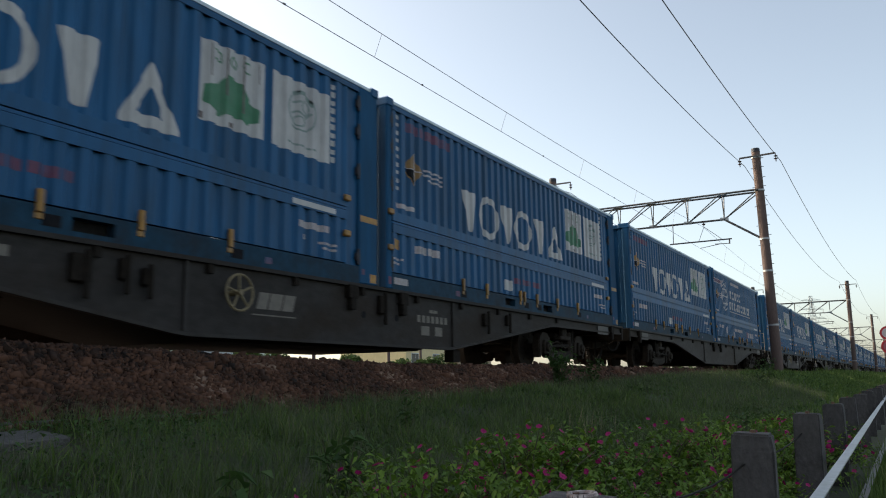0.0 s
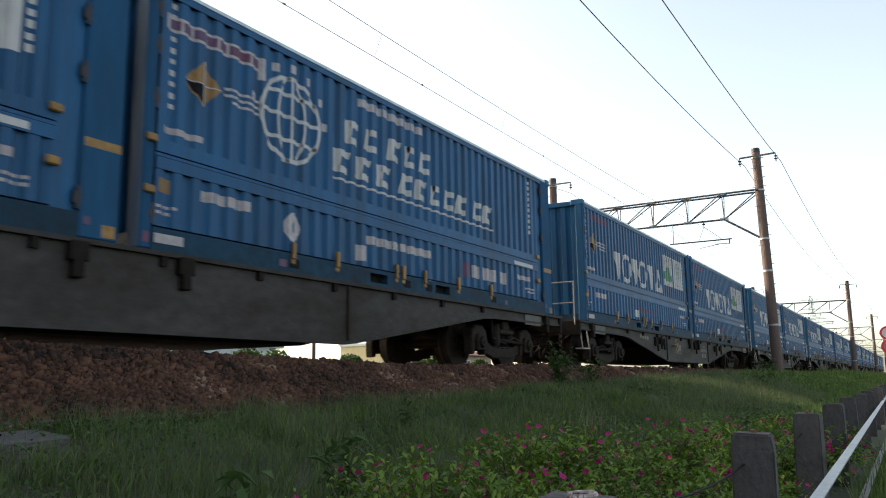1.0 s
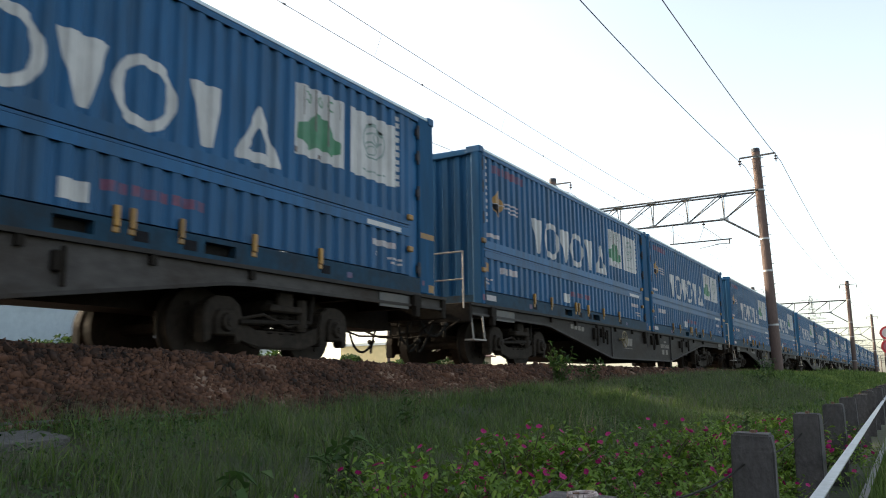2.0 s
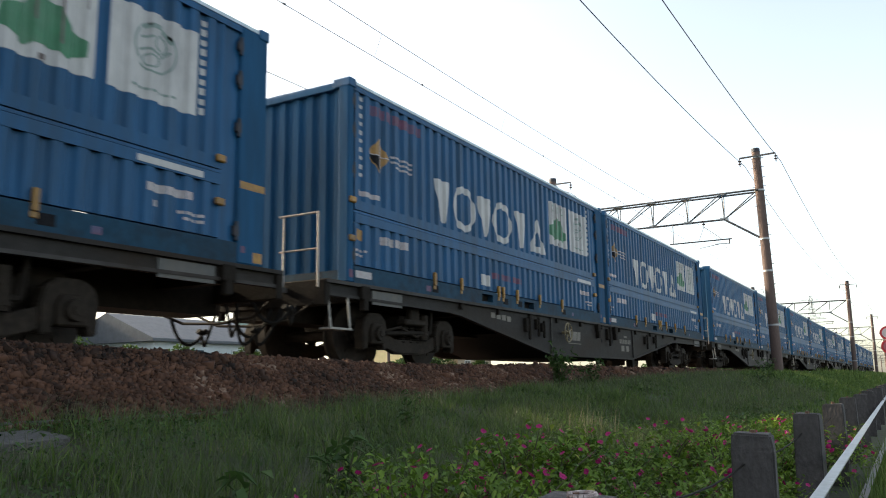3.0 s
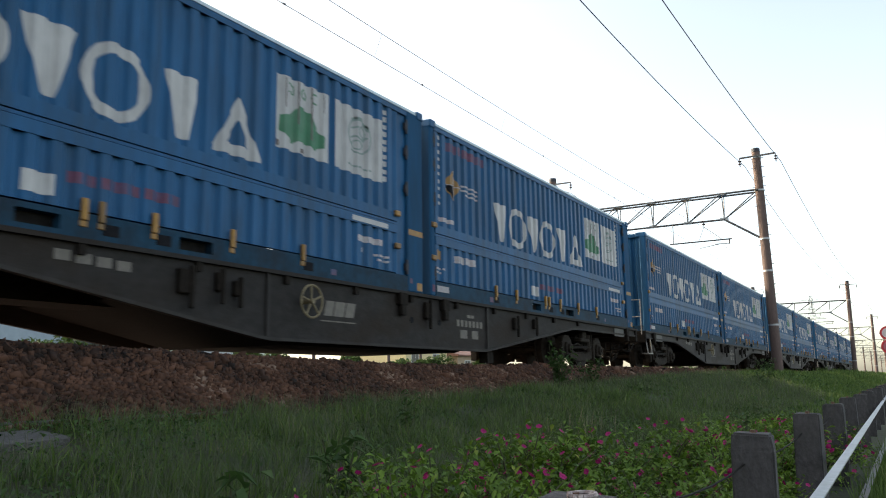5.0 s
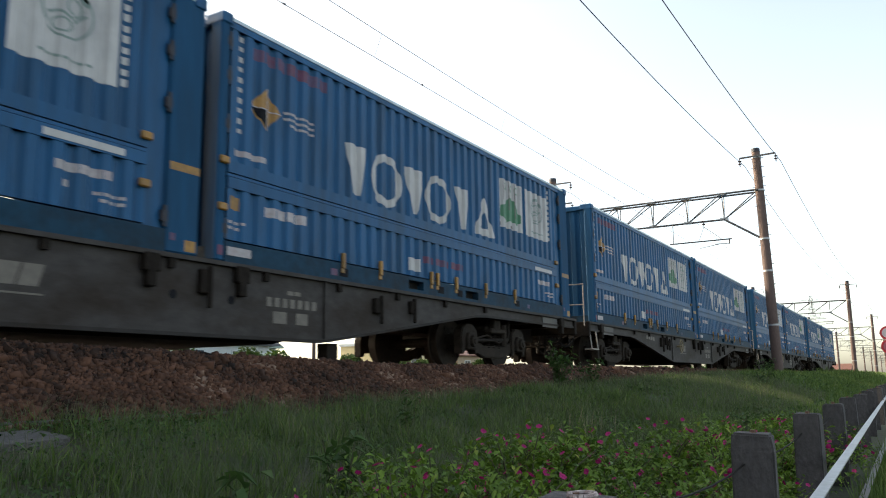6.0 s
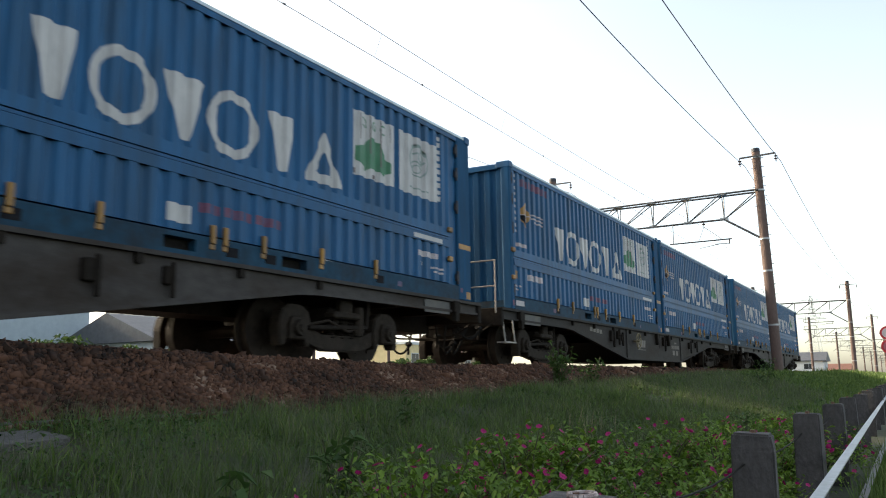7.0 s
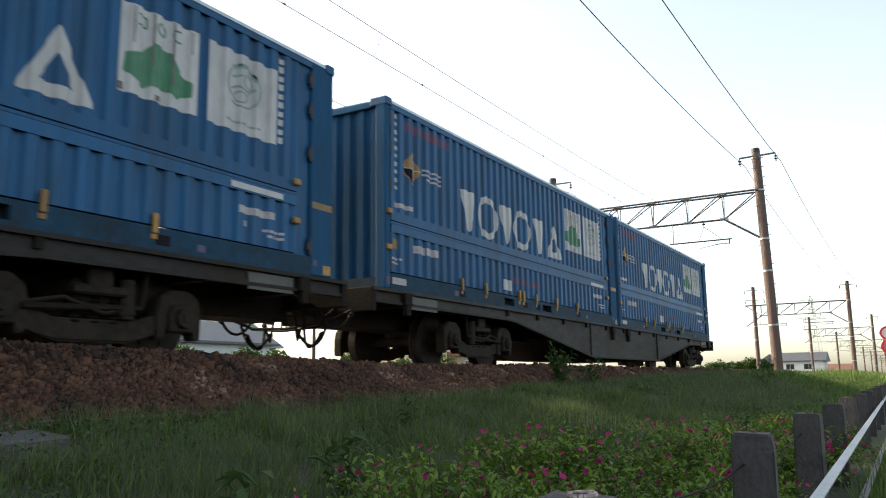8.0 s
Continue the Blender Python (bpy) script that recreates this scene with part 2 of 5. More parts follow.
def build_ground():
    xs = np.unique(np.concatenate([np.linspace(-700, -60, 9), np.linspace(-60, -14, 24), np.linspace(-14, 3, 86), np.linspace(3, 30, 14), np.linspace(30, 700, 8)]))
    ys = np.unique(np.concatenate([np.linspace(-300, -20, 8), np.linspace(-20, 40, 150), np.linspace(40, 150, 60), np.linspace(150, 3000, 24)]))
    gx, gy = np.meshgrid(xs, ys)
    gz = land(gx, gy)
    rough = np.array([[noise.noise((x * 1.3, y * 1.3, 0)) for x in xs] for y in ys])
    near = (np.abs(gx) < 30) & (gy < 150) & (gy > -20) & ((gx > -4.6) | (gx < -14.3))
    gz = gz + np.where(near, rough * 0.06, 0)
    verts = np.stack([gx, gy, gz], -1).reshape(-1, 3)
    nx, ny = len(xs), len(ys)
    i = (np.arange(ny - 1)[:, None] * nx + np.arange(nx - 1)[None, :]).ravel()
    tris = np.concatenate([np.stack([i, i + 1, i + nx + 1], -1), np.stack([i, i + nx + 1, i + nx], -1)])
    g = soup("ground", verts, tris, EARTH)
    tagged(g, "grassy earth beside the railway embankment", "ground", kind="structure")


build_ground()


CREST_Y = (1.9, 3.5, 5.2, 8.0, 10.7, 22.0, 60.0)
CREST_Z = (0.114, 0.104, 0.063, 0.007, 0.008, 0.03, 0.05)


def crest(y):
    """The shoulder is heaped a little higher at one end of the stretch."""
    return float(np.interp(y, CREST_Y, CREST_Z))


def build_ballast():
    """The stone bed under both tracks: a solid shoulder and loose stones on it."""
    bm = bmesh.new()
    ys = [-40, 0, 1.9, 2.7, 3.5, 4.5, 5.5, 6.5, 8, 10.7, 22, 60, 700]
    rings = []
    for y in ys:
        c = crest(y)
        prof = [(-13.9, -0.6), (-13.0, -0.125), (-5.97, -0.125), (-5.67, -0.05 + c), (-5.35, -0.045 + c), (-4.65, -0.455), (-4.65, -0.6)]
        rings.append([bm.verts.new((x, y, z)) for x, z in prof])
    for a, b in zip(rings, rings[1:]):
        for k in range(7):
            bm.faces.new((a[k], b[k], b[(k + 1) % 7], a[(k + 1) % 7]))
    bm.faces.new(rings[0])
    bm.faces.new(rings[-1][::-1])
    bed = part("ballast_bed", bm, STONE)
    tagged(bed, "rust-brown crushed stone bed under the tracks", "ballast", kind="structure")
    rng = np.random.default_rng(5)
    base = np.array([(x, y, z) for x in (-0.8, 0.8) for y in (-0.8, 0.8) for z in (-0.7, 0.7)])
    tri = np.array([(0, 1, 3), (0, 3, 2), (4, 6, 7), (4, 7, 5), (0, 4, 5), (0, 5, 1), (2, 3, 7), (2, 7, 6), (0, 2, 6), (0, 6, 4), (1, 5, 7), (1, 7, 3)])

    def scatter(n, y0, y1, size):
        x = rng.uniform(-5.85, -4.57, n)
        y = y0 + (y1 - y0) * rng.uniform(0, 1, n) ** 1.3
        c = np.interp(y, CREST_Y, CREST_Z)
        z = np.interp(x, (-5.85, -5.67, -5.35, -4.65, -4.48), (-0.10, -0.05, -0.045, -0.455, -0.48)) + c * np.interp(x, (-5.9, -5.67, -5.35, -4.65), (0, 1, 1, 0))
        s = size * rng.lognormal(0, 0.33, n)
        v = base[None] * rng.uniform(0.25, 1.55, (n, 8, 3)) * s[:, None, None] * rng.uniform(0.6, 1.2, (n, 1, 3))
        a, b = rng.uniform(0, 6.28, n), rng.uniform(-1.5, 1.5, n)
        ca, sa, cb, sb = (f(k)[:, None] for k in (a, b) for f in (np.cos, np.sin))
        vx, vy, vz = v[..., 0], v[..., 1], v[..., 2]
        vy, vz = vy * cb - vz * sb, vy * sb + vz * cb
        vx, vy = vx * ca - vy * sa, vx * sa + vy * ca
        v = np.stack([vx + x[:, None], vy + y[:, None], vz + z[:, None] + s[:, None] * 0.25], -1)
        return v.reshape(-1, 3), (tri[None] + (np.arange(n) * 8)[:, None, None]).reshape(-1, 3)

    v1, t1 = scatter(56000, 1.0, 16, 0.0172)
    v2, t2 = scatter(24000, 11.5, 50, 0.028)
    stones = soup("ballast_stones", np.concatenate([v1, v2]), np.concatenate([t1, t2 + len(v1)]), STONE_LOOSE)
    tagged(stones, "loose rust-brown crushed ballast stones", "gravel", kind="stuff")


STONE_LOOSE = leafy("loose_ballast", (0.010, 0.005, 0.003), (0.115, 0.052, 0.030), rough=0.9, through_light=0.0, scale=2.0, dry=(0.22, 0.145, 0.105))
build_ballast()


def build_track(x, name_label):
    track = tagged(new("railway_track"), name_label, "railway track", kind="structure")
    track.matrix_basis = pose(x, 0, 0)
    prof = [(-0.062, -0.153), (0.062, -0.153), (0.062, -0.14), (0.012, -0.12), (0.012, -0.045), (0.033, -0.035), (0.033, 0), (-0.033, 0), (-0.033, -0.035), (-0.012, -0.045), (-0.012, -0.12), (-0.062, -0.14)]
    for side in (-0.566, 0.566):
        bm = bmesh.new()
        prism_y(bm, [(px + side, pz) for px, pz in prof], -40, 700)
        part("rail", bm, RAIL, track)
    bm = bmesh.new()
    prism_y(bm, [(-1.0, -0.26), (1.0, -0.26), (1.0, -0.14), (0.75, -0.125), (-0.75, -0.125), (-1.0, -0.14)], -0.11, 0.11)
    first = part("sleeper", bm, SLAB, track, place=pose(0, -6, 0.02))
    for i in range(1, 130):
        again(first, track, pose(0, -6 + i * 0.62, 0.02))


build_track(TRACK, "railway track with steel rails on concrete sleepers")
build_track(TRACK_2, "second parallel railway track with rusty steel rails")


# ---- the train ----
PITCH = 20.9
LENGTH = 9.60
GAP = 0.22
DECK = 1.0
RIB = 0.232
RIB_DEPTH = 0.040
RIB_START = 0.25
RIB_END = 8.88


def rib_x(l):
    """Depth of the ribbed side at l metres from the container's end."""
    if l < RIB_START or l > RIB_END:
        return 0.0
    u = ((l - RIB_START) % RIB)
    if u < 0.035:
        return -RIB_DEPTH * u / 0.035
    if u < 0.105:
        return -RIB_DEPTH
    if u < 0.14:
        return -RIB_DEPTH * (1 - (u - 0.105) / 0.035)
    return 0.0


def rib_breaks(l0, l1):
    out, k = [], 0
    while RIB_START + k * RIB < RIB_END:
        out += [RIB_START + k * RIB + d for d in (0, 0.035, 0.105, 0.14)]
        k += 1
    return [l for l in out if l0 < l < l1]


def ribbed_side(bm, z0, z1, face, l0=0.16, l1=8.96):
    """A folded steel side sheet with a flat back; face is the x of its ridges."""
    s = 1 if face > 0 else -1
    ls = [l0] + rib_breaks(l0, l1) + [l1]
    lo = [bm.verts.new((face + s * rib_x(l), l, z0)) for l in ls]
    hi = [bm.verts.new((face + s * rib_x(l), l, z1)) for l in ls]
    for i in range(len(ls) - 1):
        bm.faces.new((lo[i], lo[i + 1], hi[i + 1], hi[i]))
    bx = face - s * 0.06
    back = [bm.verts.new((bx, l, z)) for l, z in ((l0, z0), (l1, z0), (l1, z1), (l0, z1))]
    bm.faces.new(back)
    bm.faces.new([back[0]] + lo[::-1][:0] + [back[1], lo[-1], lo[0]])
    bm.faces.new([back[2], back[3], hi[0], hi[-1]])


def ribbed_end(bm, y, s):
    """An end wall with upright folds; s is the way it faces along the track."""
    xs, ds = [-1.10], [0.0]
    x = -1.06
    while x < 1.0:
        for d, e in ((0.0, 0), (0.03, -0.034), (0.11, -0.034), (0.14, 0.0)):
            xs.append(x + d)
            ds.append(e)
        x += 0.236
    xs.append(1.10)
    ds.append(0.0)
    lo = [bm.verts.new((a, y + s * d, 0.16)) for a, d in zip(xs, ds)]
    hi = [bm.verts.new((a, y + s * d, 2.54)) for a, d in zip(xs, ds)]
    for i in range(len(xs) - 1):
        bm.faces.new((lo[i], lo[i + 1], hi[i + 1], hi[i]))
    b = [bm.verts.new((a, y - s * 0.06, z)) for a, z in ((-1.1, 0.16), (1.1, 0.16), (1.1, 2.54), (-1.1, 2.54))]
    bm.faces.new(b)


FACE = 1.228


def painted(name, polys, material, parent, label="", lift=0.003, flat=None):
    """Paint or film on the ribbed side, following its folds. Outlines in (along, up)."""
    bm = bmesh.new()
    for poly in polys:
        bm.faces.new([bm.verts.new((0, l, z)) for l, z in poly])
    bmesh.ops.remove_doubles(bm, verts=bm.verts[:], dist=1e-4)
    l0 = min(p[0] for poly in polys for p in poly)
    l1 = max(p[0] for poly in polys for p in poly)
    if flat is None:
        for l in rib_breaks(l0, l1):
            bmesh.ops.bisect_plane(bm, geom=bm.verts[:] + bm.edges[:] + bm.faces[:], plane_co=(0, l, 0), plane_no=(0, 1, 0), dist=1e-5)
    for v in bm.verts:
        v.co.x = flat + lift if flat is not None else FACE + rib_x(v.co.y) + lift
    me = bpy.data.meshes.new(name)
    bm.to_mesh(me)
    bm.free()
    me.materials.append(material)
    ob = new(name, me)
    ob.parent = parent
    if label:
        ob["label"] = label
    if len(polys) > 2 and ("number" in name or "lettering" in name or "cross" in name or "print" in name or "text" in name or "slogan" in name or "letters" in name or "strip" in name or "mark" in name or "sticker" in name):
        ob["kind"] = "stuff"
    return ob


def rect(l0, l1, z0, z1, slant=0.0):
    return [(l0, z0), (l1, z0), (l1 + slant, z1), (l0 + slant, z1)]


def ring(l, z, rl, rz, w, n=28, a0=0.0, a1=2 * math.pi):
    out = []
    for i in range(n):
        a, b = a0 + (a1 - a0) * i / n, a0 + (a1 - a0) * (i + 1) / n
        out.append([(l + rl * math.cos(a), z + rz * math.sin(a)), (l + rl * math.cos(b), z + rz * math.sin(b)),
                    (l + (rl - w) * math.cos(b), z + (rz - w) * math.sin(b)), (l + (rl - w) * math.cos(a), z + (rz - w) * math.sin(a))])
    return out


def stroke(pts, w):
    out = []
    for (a, b), (c, d) in zip(pts, pts[1:]):
        h = math.hypot(c - a, d - b)
        nl, nz = -(d - b) / h * w / 2, (c - a) / h * w / 2
        out.append([(a + nl, b + nz), (c + nl, d + nz), (c - nl, d - nz), (a - nl, b - nz)])
    return out


def bars(l0, l1, z0, z1, n, gap=0.25):
    """A line of writing too small to read, as n short bars."""
    w = (l1 - l0) / n
    return [rect(l0 + i * w, l0 + (i + 1 - gap) * w, z0, z1) for i in range(n)]


def make_container(kind):
    """A 31-foot blue side-opening container. Its origin is under the middle of the end that leads."""
    con = new("freight_container")
    # frame: corner posts, rails, with the fork pockets left open
    for (x0, x1) in ((-1.245, -1.08), (1.08, 1.245)):
        for (y0, y1) in ((0, 0.13), (9.20, LENGTH)):
            bm = bmesh.new()
            box(bm, x0, x1, y0, y1, 0.0, 2.60)
            soften(bm, 0.018)
            part("corner_post", bm, BLUE_END, con)
    for x0, x1 in ((-1.245, -1.13), (1.13, 1.245)):
        bm = bmesh.new()
        for a, b in ((0.13, 3.57), (3.96, 5.20), (5.62, 9.20)):
            box(bm, x0, x1, a, b, 0.0, 0.215)
        for a, b in ((3.57, 3.96), (5.20, 5.62)):
            box(bm, x0, x1, a, b, 0.0, 0.045)
            box(bm, x0, x1, a, b, 0.165, 0.215)
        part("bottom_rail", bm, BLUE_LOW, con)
        bm = bmesh.new()
        s = 1 if x0 > 0 else -1
        prism_y(bm, [(s * 1.12, 2.52), (s * 1.236, 2.52), (s * 1.236, 2.59), (s * 1.12, 2.592)], 0.13, 9.20)
        part("top_rail", bm, BLUE, con)
        bm = bmesh.new()
        e2 = (s * 1.19, s * 1.243)
        box(bm, min(e2), max(e2), 0.16, LENGTH - 0.16, 2.594, 2.634)
        part("roof_edge", bm, ALU, con, "pale aluminium roof edging")
        bm = bmesh.new()
        face = s * FACE
        ribbed_side(bm, 1.07, 2.52, face)
        part("upper_side_panel", bm, BLUE, con)
        bm = bmesh.new()
        ribbed_side(bm, 0.235, 0.78, face)
        part("lower_side_panel", bm, BLUE, con)
        e = s * 1.17
        for z0, z1, px in ((0.945, 1.07, 1.232), (0.905, 0.935, 1.222), (0.78, 0.895, 1.236)):
            bm = bmesh.new()
            box(bm, min(e, s * px), max(e, s * px), 0.16, 8.96, z0, z1)
            part("waist_rail", bm, BLUE, con)
    bm = bmesh.new()
    prism_y(bm, [(-1.16, 2.60), (1.16, 2.60), (1.12, 2.635), (0, 2.655), (-1.12, 2.635)], 0.04, LENGTH - 0.04)
    part("roof", bm, BLUE, con)
    # The floor is coloured near-black so the fork pockets look shaded inside.
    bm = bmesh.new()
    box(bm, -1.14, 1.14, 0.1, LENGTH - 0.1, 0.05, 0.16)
    part("floor", bm, RUBBER_AND_SHADE, con)
    for y, s in ((0.07, -1), (LENGTH - 0.07, 1)):
        bm = bmesh.new()
        ribbed_end(bm, y, s)
        part("end_wall", bm, BLUE_END, con)
        bm = bmesh.new()
        box(bm, -1.08, 1.08, y - 0.05, y + 0.05, 2.54, 2.61)
        part("end_header", bm, BLUE_END, con)
        bm = bmesh.new()
        box(bm, -1.08, 1.08, y - 0.05, y + 0.05, 0.0, 0.16)
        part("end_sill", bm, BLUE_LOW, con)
    bm = bmesh.new()
    box(bm, 0.99, 1.262, -0.006, 0.15, 2.54, 2.66)
    soften(bm, 0.012)
    cast = part("corner_casting", bm, BLUE, con)
    again(cast, con, pose(0, LENGTH - 0.144, 0))
    again(cast, con, pose(0, LENGTH, 0, 0, 0, 180))
    again(cast, con, pose(0, 0.144, 0, 0, 0, 180))
    # hinge columns with hinges
    for l, w in ((0.125, 0.04), (8.955, 0.25)):
        bm = bmesh.new()
        box(bm, 1.15, 1.200, l, l + w, 0.22, 2.56)
        part("hinge_column", bm, SEAM if w < 0.1 else BLUE, con)
    bm = bmesh.new()
    rod(bm, (0, 0, -0.1), (0, 0, 0.1), 0.022, 7)
    box(bm, -0.03, 0.012, -0.04, 0.03, -0.05, 0.05)
    hinge = part("hinge", bm, SEAM, con, place=pose(1.235, 0.13, 2.36))
    for l in (0.13, 9.19):
        for z in (2.36, 1.98, 1.45, 0.34):
            if (l, z) != (0.13, 2.36):
                again(hinge, con, pose(1.235, l, z))
    # yellow locking handles
    bm = bmesh.new()
    box(bm, 0, 0.05, -0.075, 0.045, -RIB_DEPTH, 0.038)
    soften(bm, 0.012)
    lock = part("side_lock", bm, YELLOW, con, "yellow painted locking handle", place=pose(1.235, 0.09, 1.05))
    for l, z in ((0.09, 0.56), (8.95, 1.05), (8.95, 0.60)):
        again(lock, con, pose(1.225, l, z))
    bm = bmesh.new()
    box(bm, 0, 0.04, -0.028, 0.028, -0.02, 0.17)
    box(bm, 0, 0.02, -0.035, 0.035, -0.075, -0.02)
    soften(bm, 0.006)
    handle = None
    for l in (2.08, 2.88, 4.17, 4.34, 4.90, 5.88, 6.98):
        p = pose(1.236, l, 0.17)
        if handle is None:
            handle = part("bottom_latch", bm, YELLOW, con, "yellow latch at the foot of the side door", place=p)
        else:
            again(handle, con, p)
    # No recess is cut: flat black plates paint its shade on the rail.
    bm = bmesh.new()
    box(bm, -0.01, 0.004, 0, 0.17, 0.05, 0.15)
    cup = part("latch_recess", bm, BLACK, con, "flat black plate painting the shaded recess behind the latch", place=pose(1.244, 2.02, 0))
    for l in (4.36, 4.93, 7.0):
        again(cup, con, pose(1.244, l, 0))
    painted("end_mark", [rect(9.22, 9.585, 0.80, 0.88)], YELLOW, con, "yellow mark on the corner post", flat=1.2445)
    painted("red_mark", [rect(9.25, 9.31, 0.12, 0.19), rect(0.03, 0.10, 0.06, 0.16), rect(1.85, 1.97, 0.05, 0.13), rect(7.5, 7.6, 0.05, 0.12)], RED_INK, con, flat=1.2465)
    painted("pale_mark", [rect(9.43, 9.56, 0.03, 0.14)], YELLOW, con, flat=1.2445)
    painted("rail_plate", [rect(0.16, 0.50, 0.07, 0.16)], PALE, con, flat=1.2465)
    # stickers common to all
    painted("container_number", [rect(0.30, 0.36, 2.43 - i * 0.115 + 0.012 * (i % 2), 2.49 - i * 0.115) for i in range(10)], WHITE, con, "column of small pale characters")
    painted("weight_sticker", [rect(0.24, 0.72, 1.15, 1.215)], PALE, con)
    painted("diamond_plate", [[(0.47, 1.77), (0.705, 1.53), (0.94, 1.77), (0.705, 2.01)]], YELLOW, con, "yellow and black diamond hazard sticker")
    painted("diamond_black", [[(0.495, 1.77), (0.705, 1.555), (0.705, 1.77)]], BLACK, con, lift=0.006)
    painted("diamond_cross", stroke([(0.47, 1.77), (0.94, 1.77)], 0.012) + stroke([(0.705, 1.53), (0.705, 2.01)], 0.012), PALE, con, lift=0.008)
    painted("note_lettering", bars(1.02, 1.55, 1.82, 1.85, 6, 0.15) + bars(1.02, 1.55, 1.75, 1.78, 5, 0.12) + bars(1.10, 1.55, 1.68, 1.71, 5, 0.15), PALE, con)
    painted("lower_sticker", bars(0.74, 1.42, 0.57, 0.68, 4, 0.08), PALE, con)
    painted("yellow_square", [rect(0.20, 0.36, 0.56, 0.70)], YELLOW, con)
    painted("small_lettering", bars(0.18, 0.44, 0.41, 0.44, 4) + bars(0.18, 0.38, 0.35, 0.38, 3), PALE, con)
    painted("long_sticker", [rect(7.93, 8.72, 0.80, 0.865)], WHITE, con, "long white reflective strip", flat=1.238)
    painted("tare_lettering", bars(8.06, 8.64, 0.55, 0.63, 5, 0.08) + bars(8.45, 8.78, 0.40, 0.43, 4) + bars(8.50, 8.78, 0.34, 0.37, 3) + [rect(8.14, 8.21, 0.42, 0.48)], PALE, con)
    painted("far_number", [rect(8.665, 8.725, 2.40 - i * 0.105, 2.46 - i * 0.105 + 0.012 * (i % 2)) for i in range(10)], WHITE, con, "column of small pale characters")
    if kind == "maker":
        z0, z1 = 1.14, 1.79
        for a in (2.06, 4.86):
            painted("side_emblem", [[(a + 0.25, z0), (a + 0.41, z0), (a + 0.54, z1), (a + 0.12, z1)]], WHITE, con, "large worn white tapered bar")
        for a in (3.07, 4.44):
            painted("side_emblem", ring(a, 1.465, 0.365, 0.365, 0.105), WHITE, con, "large worn white ring")
        painted("side_emblem", [[(3.72, z0), (3.85, z0), (4.04, z1), (3.52, z1)]], WHITE, con, "large worn white wedge")
        painted("side_emblem", [[(5.58, z0), (6.31, z0), (6.11, z0 + 0.12), (5.78, z0 + 0.12)], [(6.31, z0), (5.945, z1), (5.945, z1 - 0.25), (6.11, z0 + 0.12)],
                                [(5.945, z1), (5.58, z0), (5.78, z0 + 0.12), (5.945, z1 - 0.25)]], WHITE, con, "large worn white hollow triangle")
        painted("picture_panel", [rect(6.53, 7.47, 1.41, 2.28)], WHITE, con, "white picture panel with a green car shape")
        car = [(6.59, 1.62), (6.73, 1.55), (6.81, 1.50), (6.89, 1.55), (7.11, 1.55), (7.19, 1.50), (7.26, 1.55), (7.37, 1.58), (7.38, 1.72), (7.21, 1.80), (7.11, 1.95), (6.91, 1.98), (6.77, 1.84), (6.61, 1.80)]
        painted("green_car_print", [car], GREEN_INK, con, "green car silhouette", lift=0.006)
        painted("panel_print", stroke([(6.71, 2.20), (6.83, 2.20), (6.83, 2.10), (6.71, 2.10)], 0.02) + ring(6.99, 2.14, 0.07, 0.07, 0.02, 12) + ring(7.18, 2.14, 0.07, 0.07, 0.02, 12, 0.6, 5.6), GREEN_INK, con, lift=0.006)
        painted("panel_wear", [rect(6.66, 6.675, 1.9, 2.26), rect(6.88, 6.90, 1.75, 2.27), rect(7.115, 7.14, 1.62, 2.27), rect(7.35, 7.362, 2.02, 2.25), rect(6.55, 6.60, 1.43, 1.50), rect(6.93, 7.0, 1.42, 1.47)], PANEL_WEAR, con, "rusty wear streaks on the panel", lift=0.008)["kind"] = "stuff"
        painted("badge_panel", [rect(7.58, 8.60, 1.41, 2.28)], WHITE, con, "white panel with a round grey badge")
        painted("badge_print", ring(8.09, 1.93, 0.25, 0.25, 0.022, 24) + ring(8.09, 1.93, 0.25, 0.25, 0.05, 10, 0.5, 2.2) + stroke([(7.90, 1.86), (8.02, 1.92), (8.17, 1.86), (8.27, 1.95)], 0.025)
                + stroke([(7.92, 2.0), (8.07, 2.05)], 0.025) + ring(8.16, 1.99, 0.09, 0.09, 0.02, 12) + ring(8.05, 1.80, 0.09, 0.07, 0.02, 12) + bars(7.84, 8.36, 1.50, 1.525, 7), GREY_INK, con, lift=0.006)
        painted("faded_slogan", bars(0.50, 1.80, 2.30, 2.44, 7, 0.15), RED_INK, con, "faded red lettering too worn to read")
        painted("lower_slogan", bars(4.03, 5.25, 0.46, 0.56, 8, 0.2), RED_INK, con, "faded red lettering too worn to read")
        painted("paper_notice", [rect(3.62, 3.90, 0.31, 0.49)], WHITE, con, "white paper notice")
    else:
        painted("slogan_strip", [rect(0.22, 1.58, 2.19, 2.35)], PALE, con, "pale strip with red lettering too small to read")
        painted("slogan_text", bars(0.26, 1.54, 2.22, 2.32, 8, 0.2), RED_INK, con, lift=0.006)
        cl, cz, r = 2.04, 1.77, 0.52
        globe = ring(cl, cz, r, r, 0.05) + ring(cl, cz, r * 0.48, r, 0.035) + stroke([(cl, cz - r), (cl, cz + r)], 0.04)
        for k in (-0.25, 0.03, 0.29):
            h = math.sqrt(r * r - k * k)
            globe += stroke([(cl - h, cz + k), (cl + h, cz + k)], 0.045)
        painted("globe_emblem", globe, WHITE, con, "white outlined globe emblem")
        marks = []
        for i in range(7):
            a = math.radians(170 - i * 27)
            marks.append(rect(cl + 0.62 * math.cos(a) - 0.04, cl + 0.62 * math.cos(a) + 0.04, cz + 0.62 * math.sin(a) - 0.05, cz + 0.62 * math.sin(a) + 0.05))
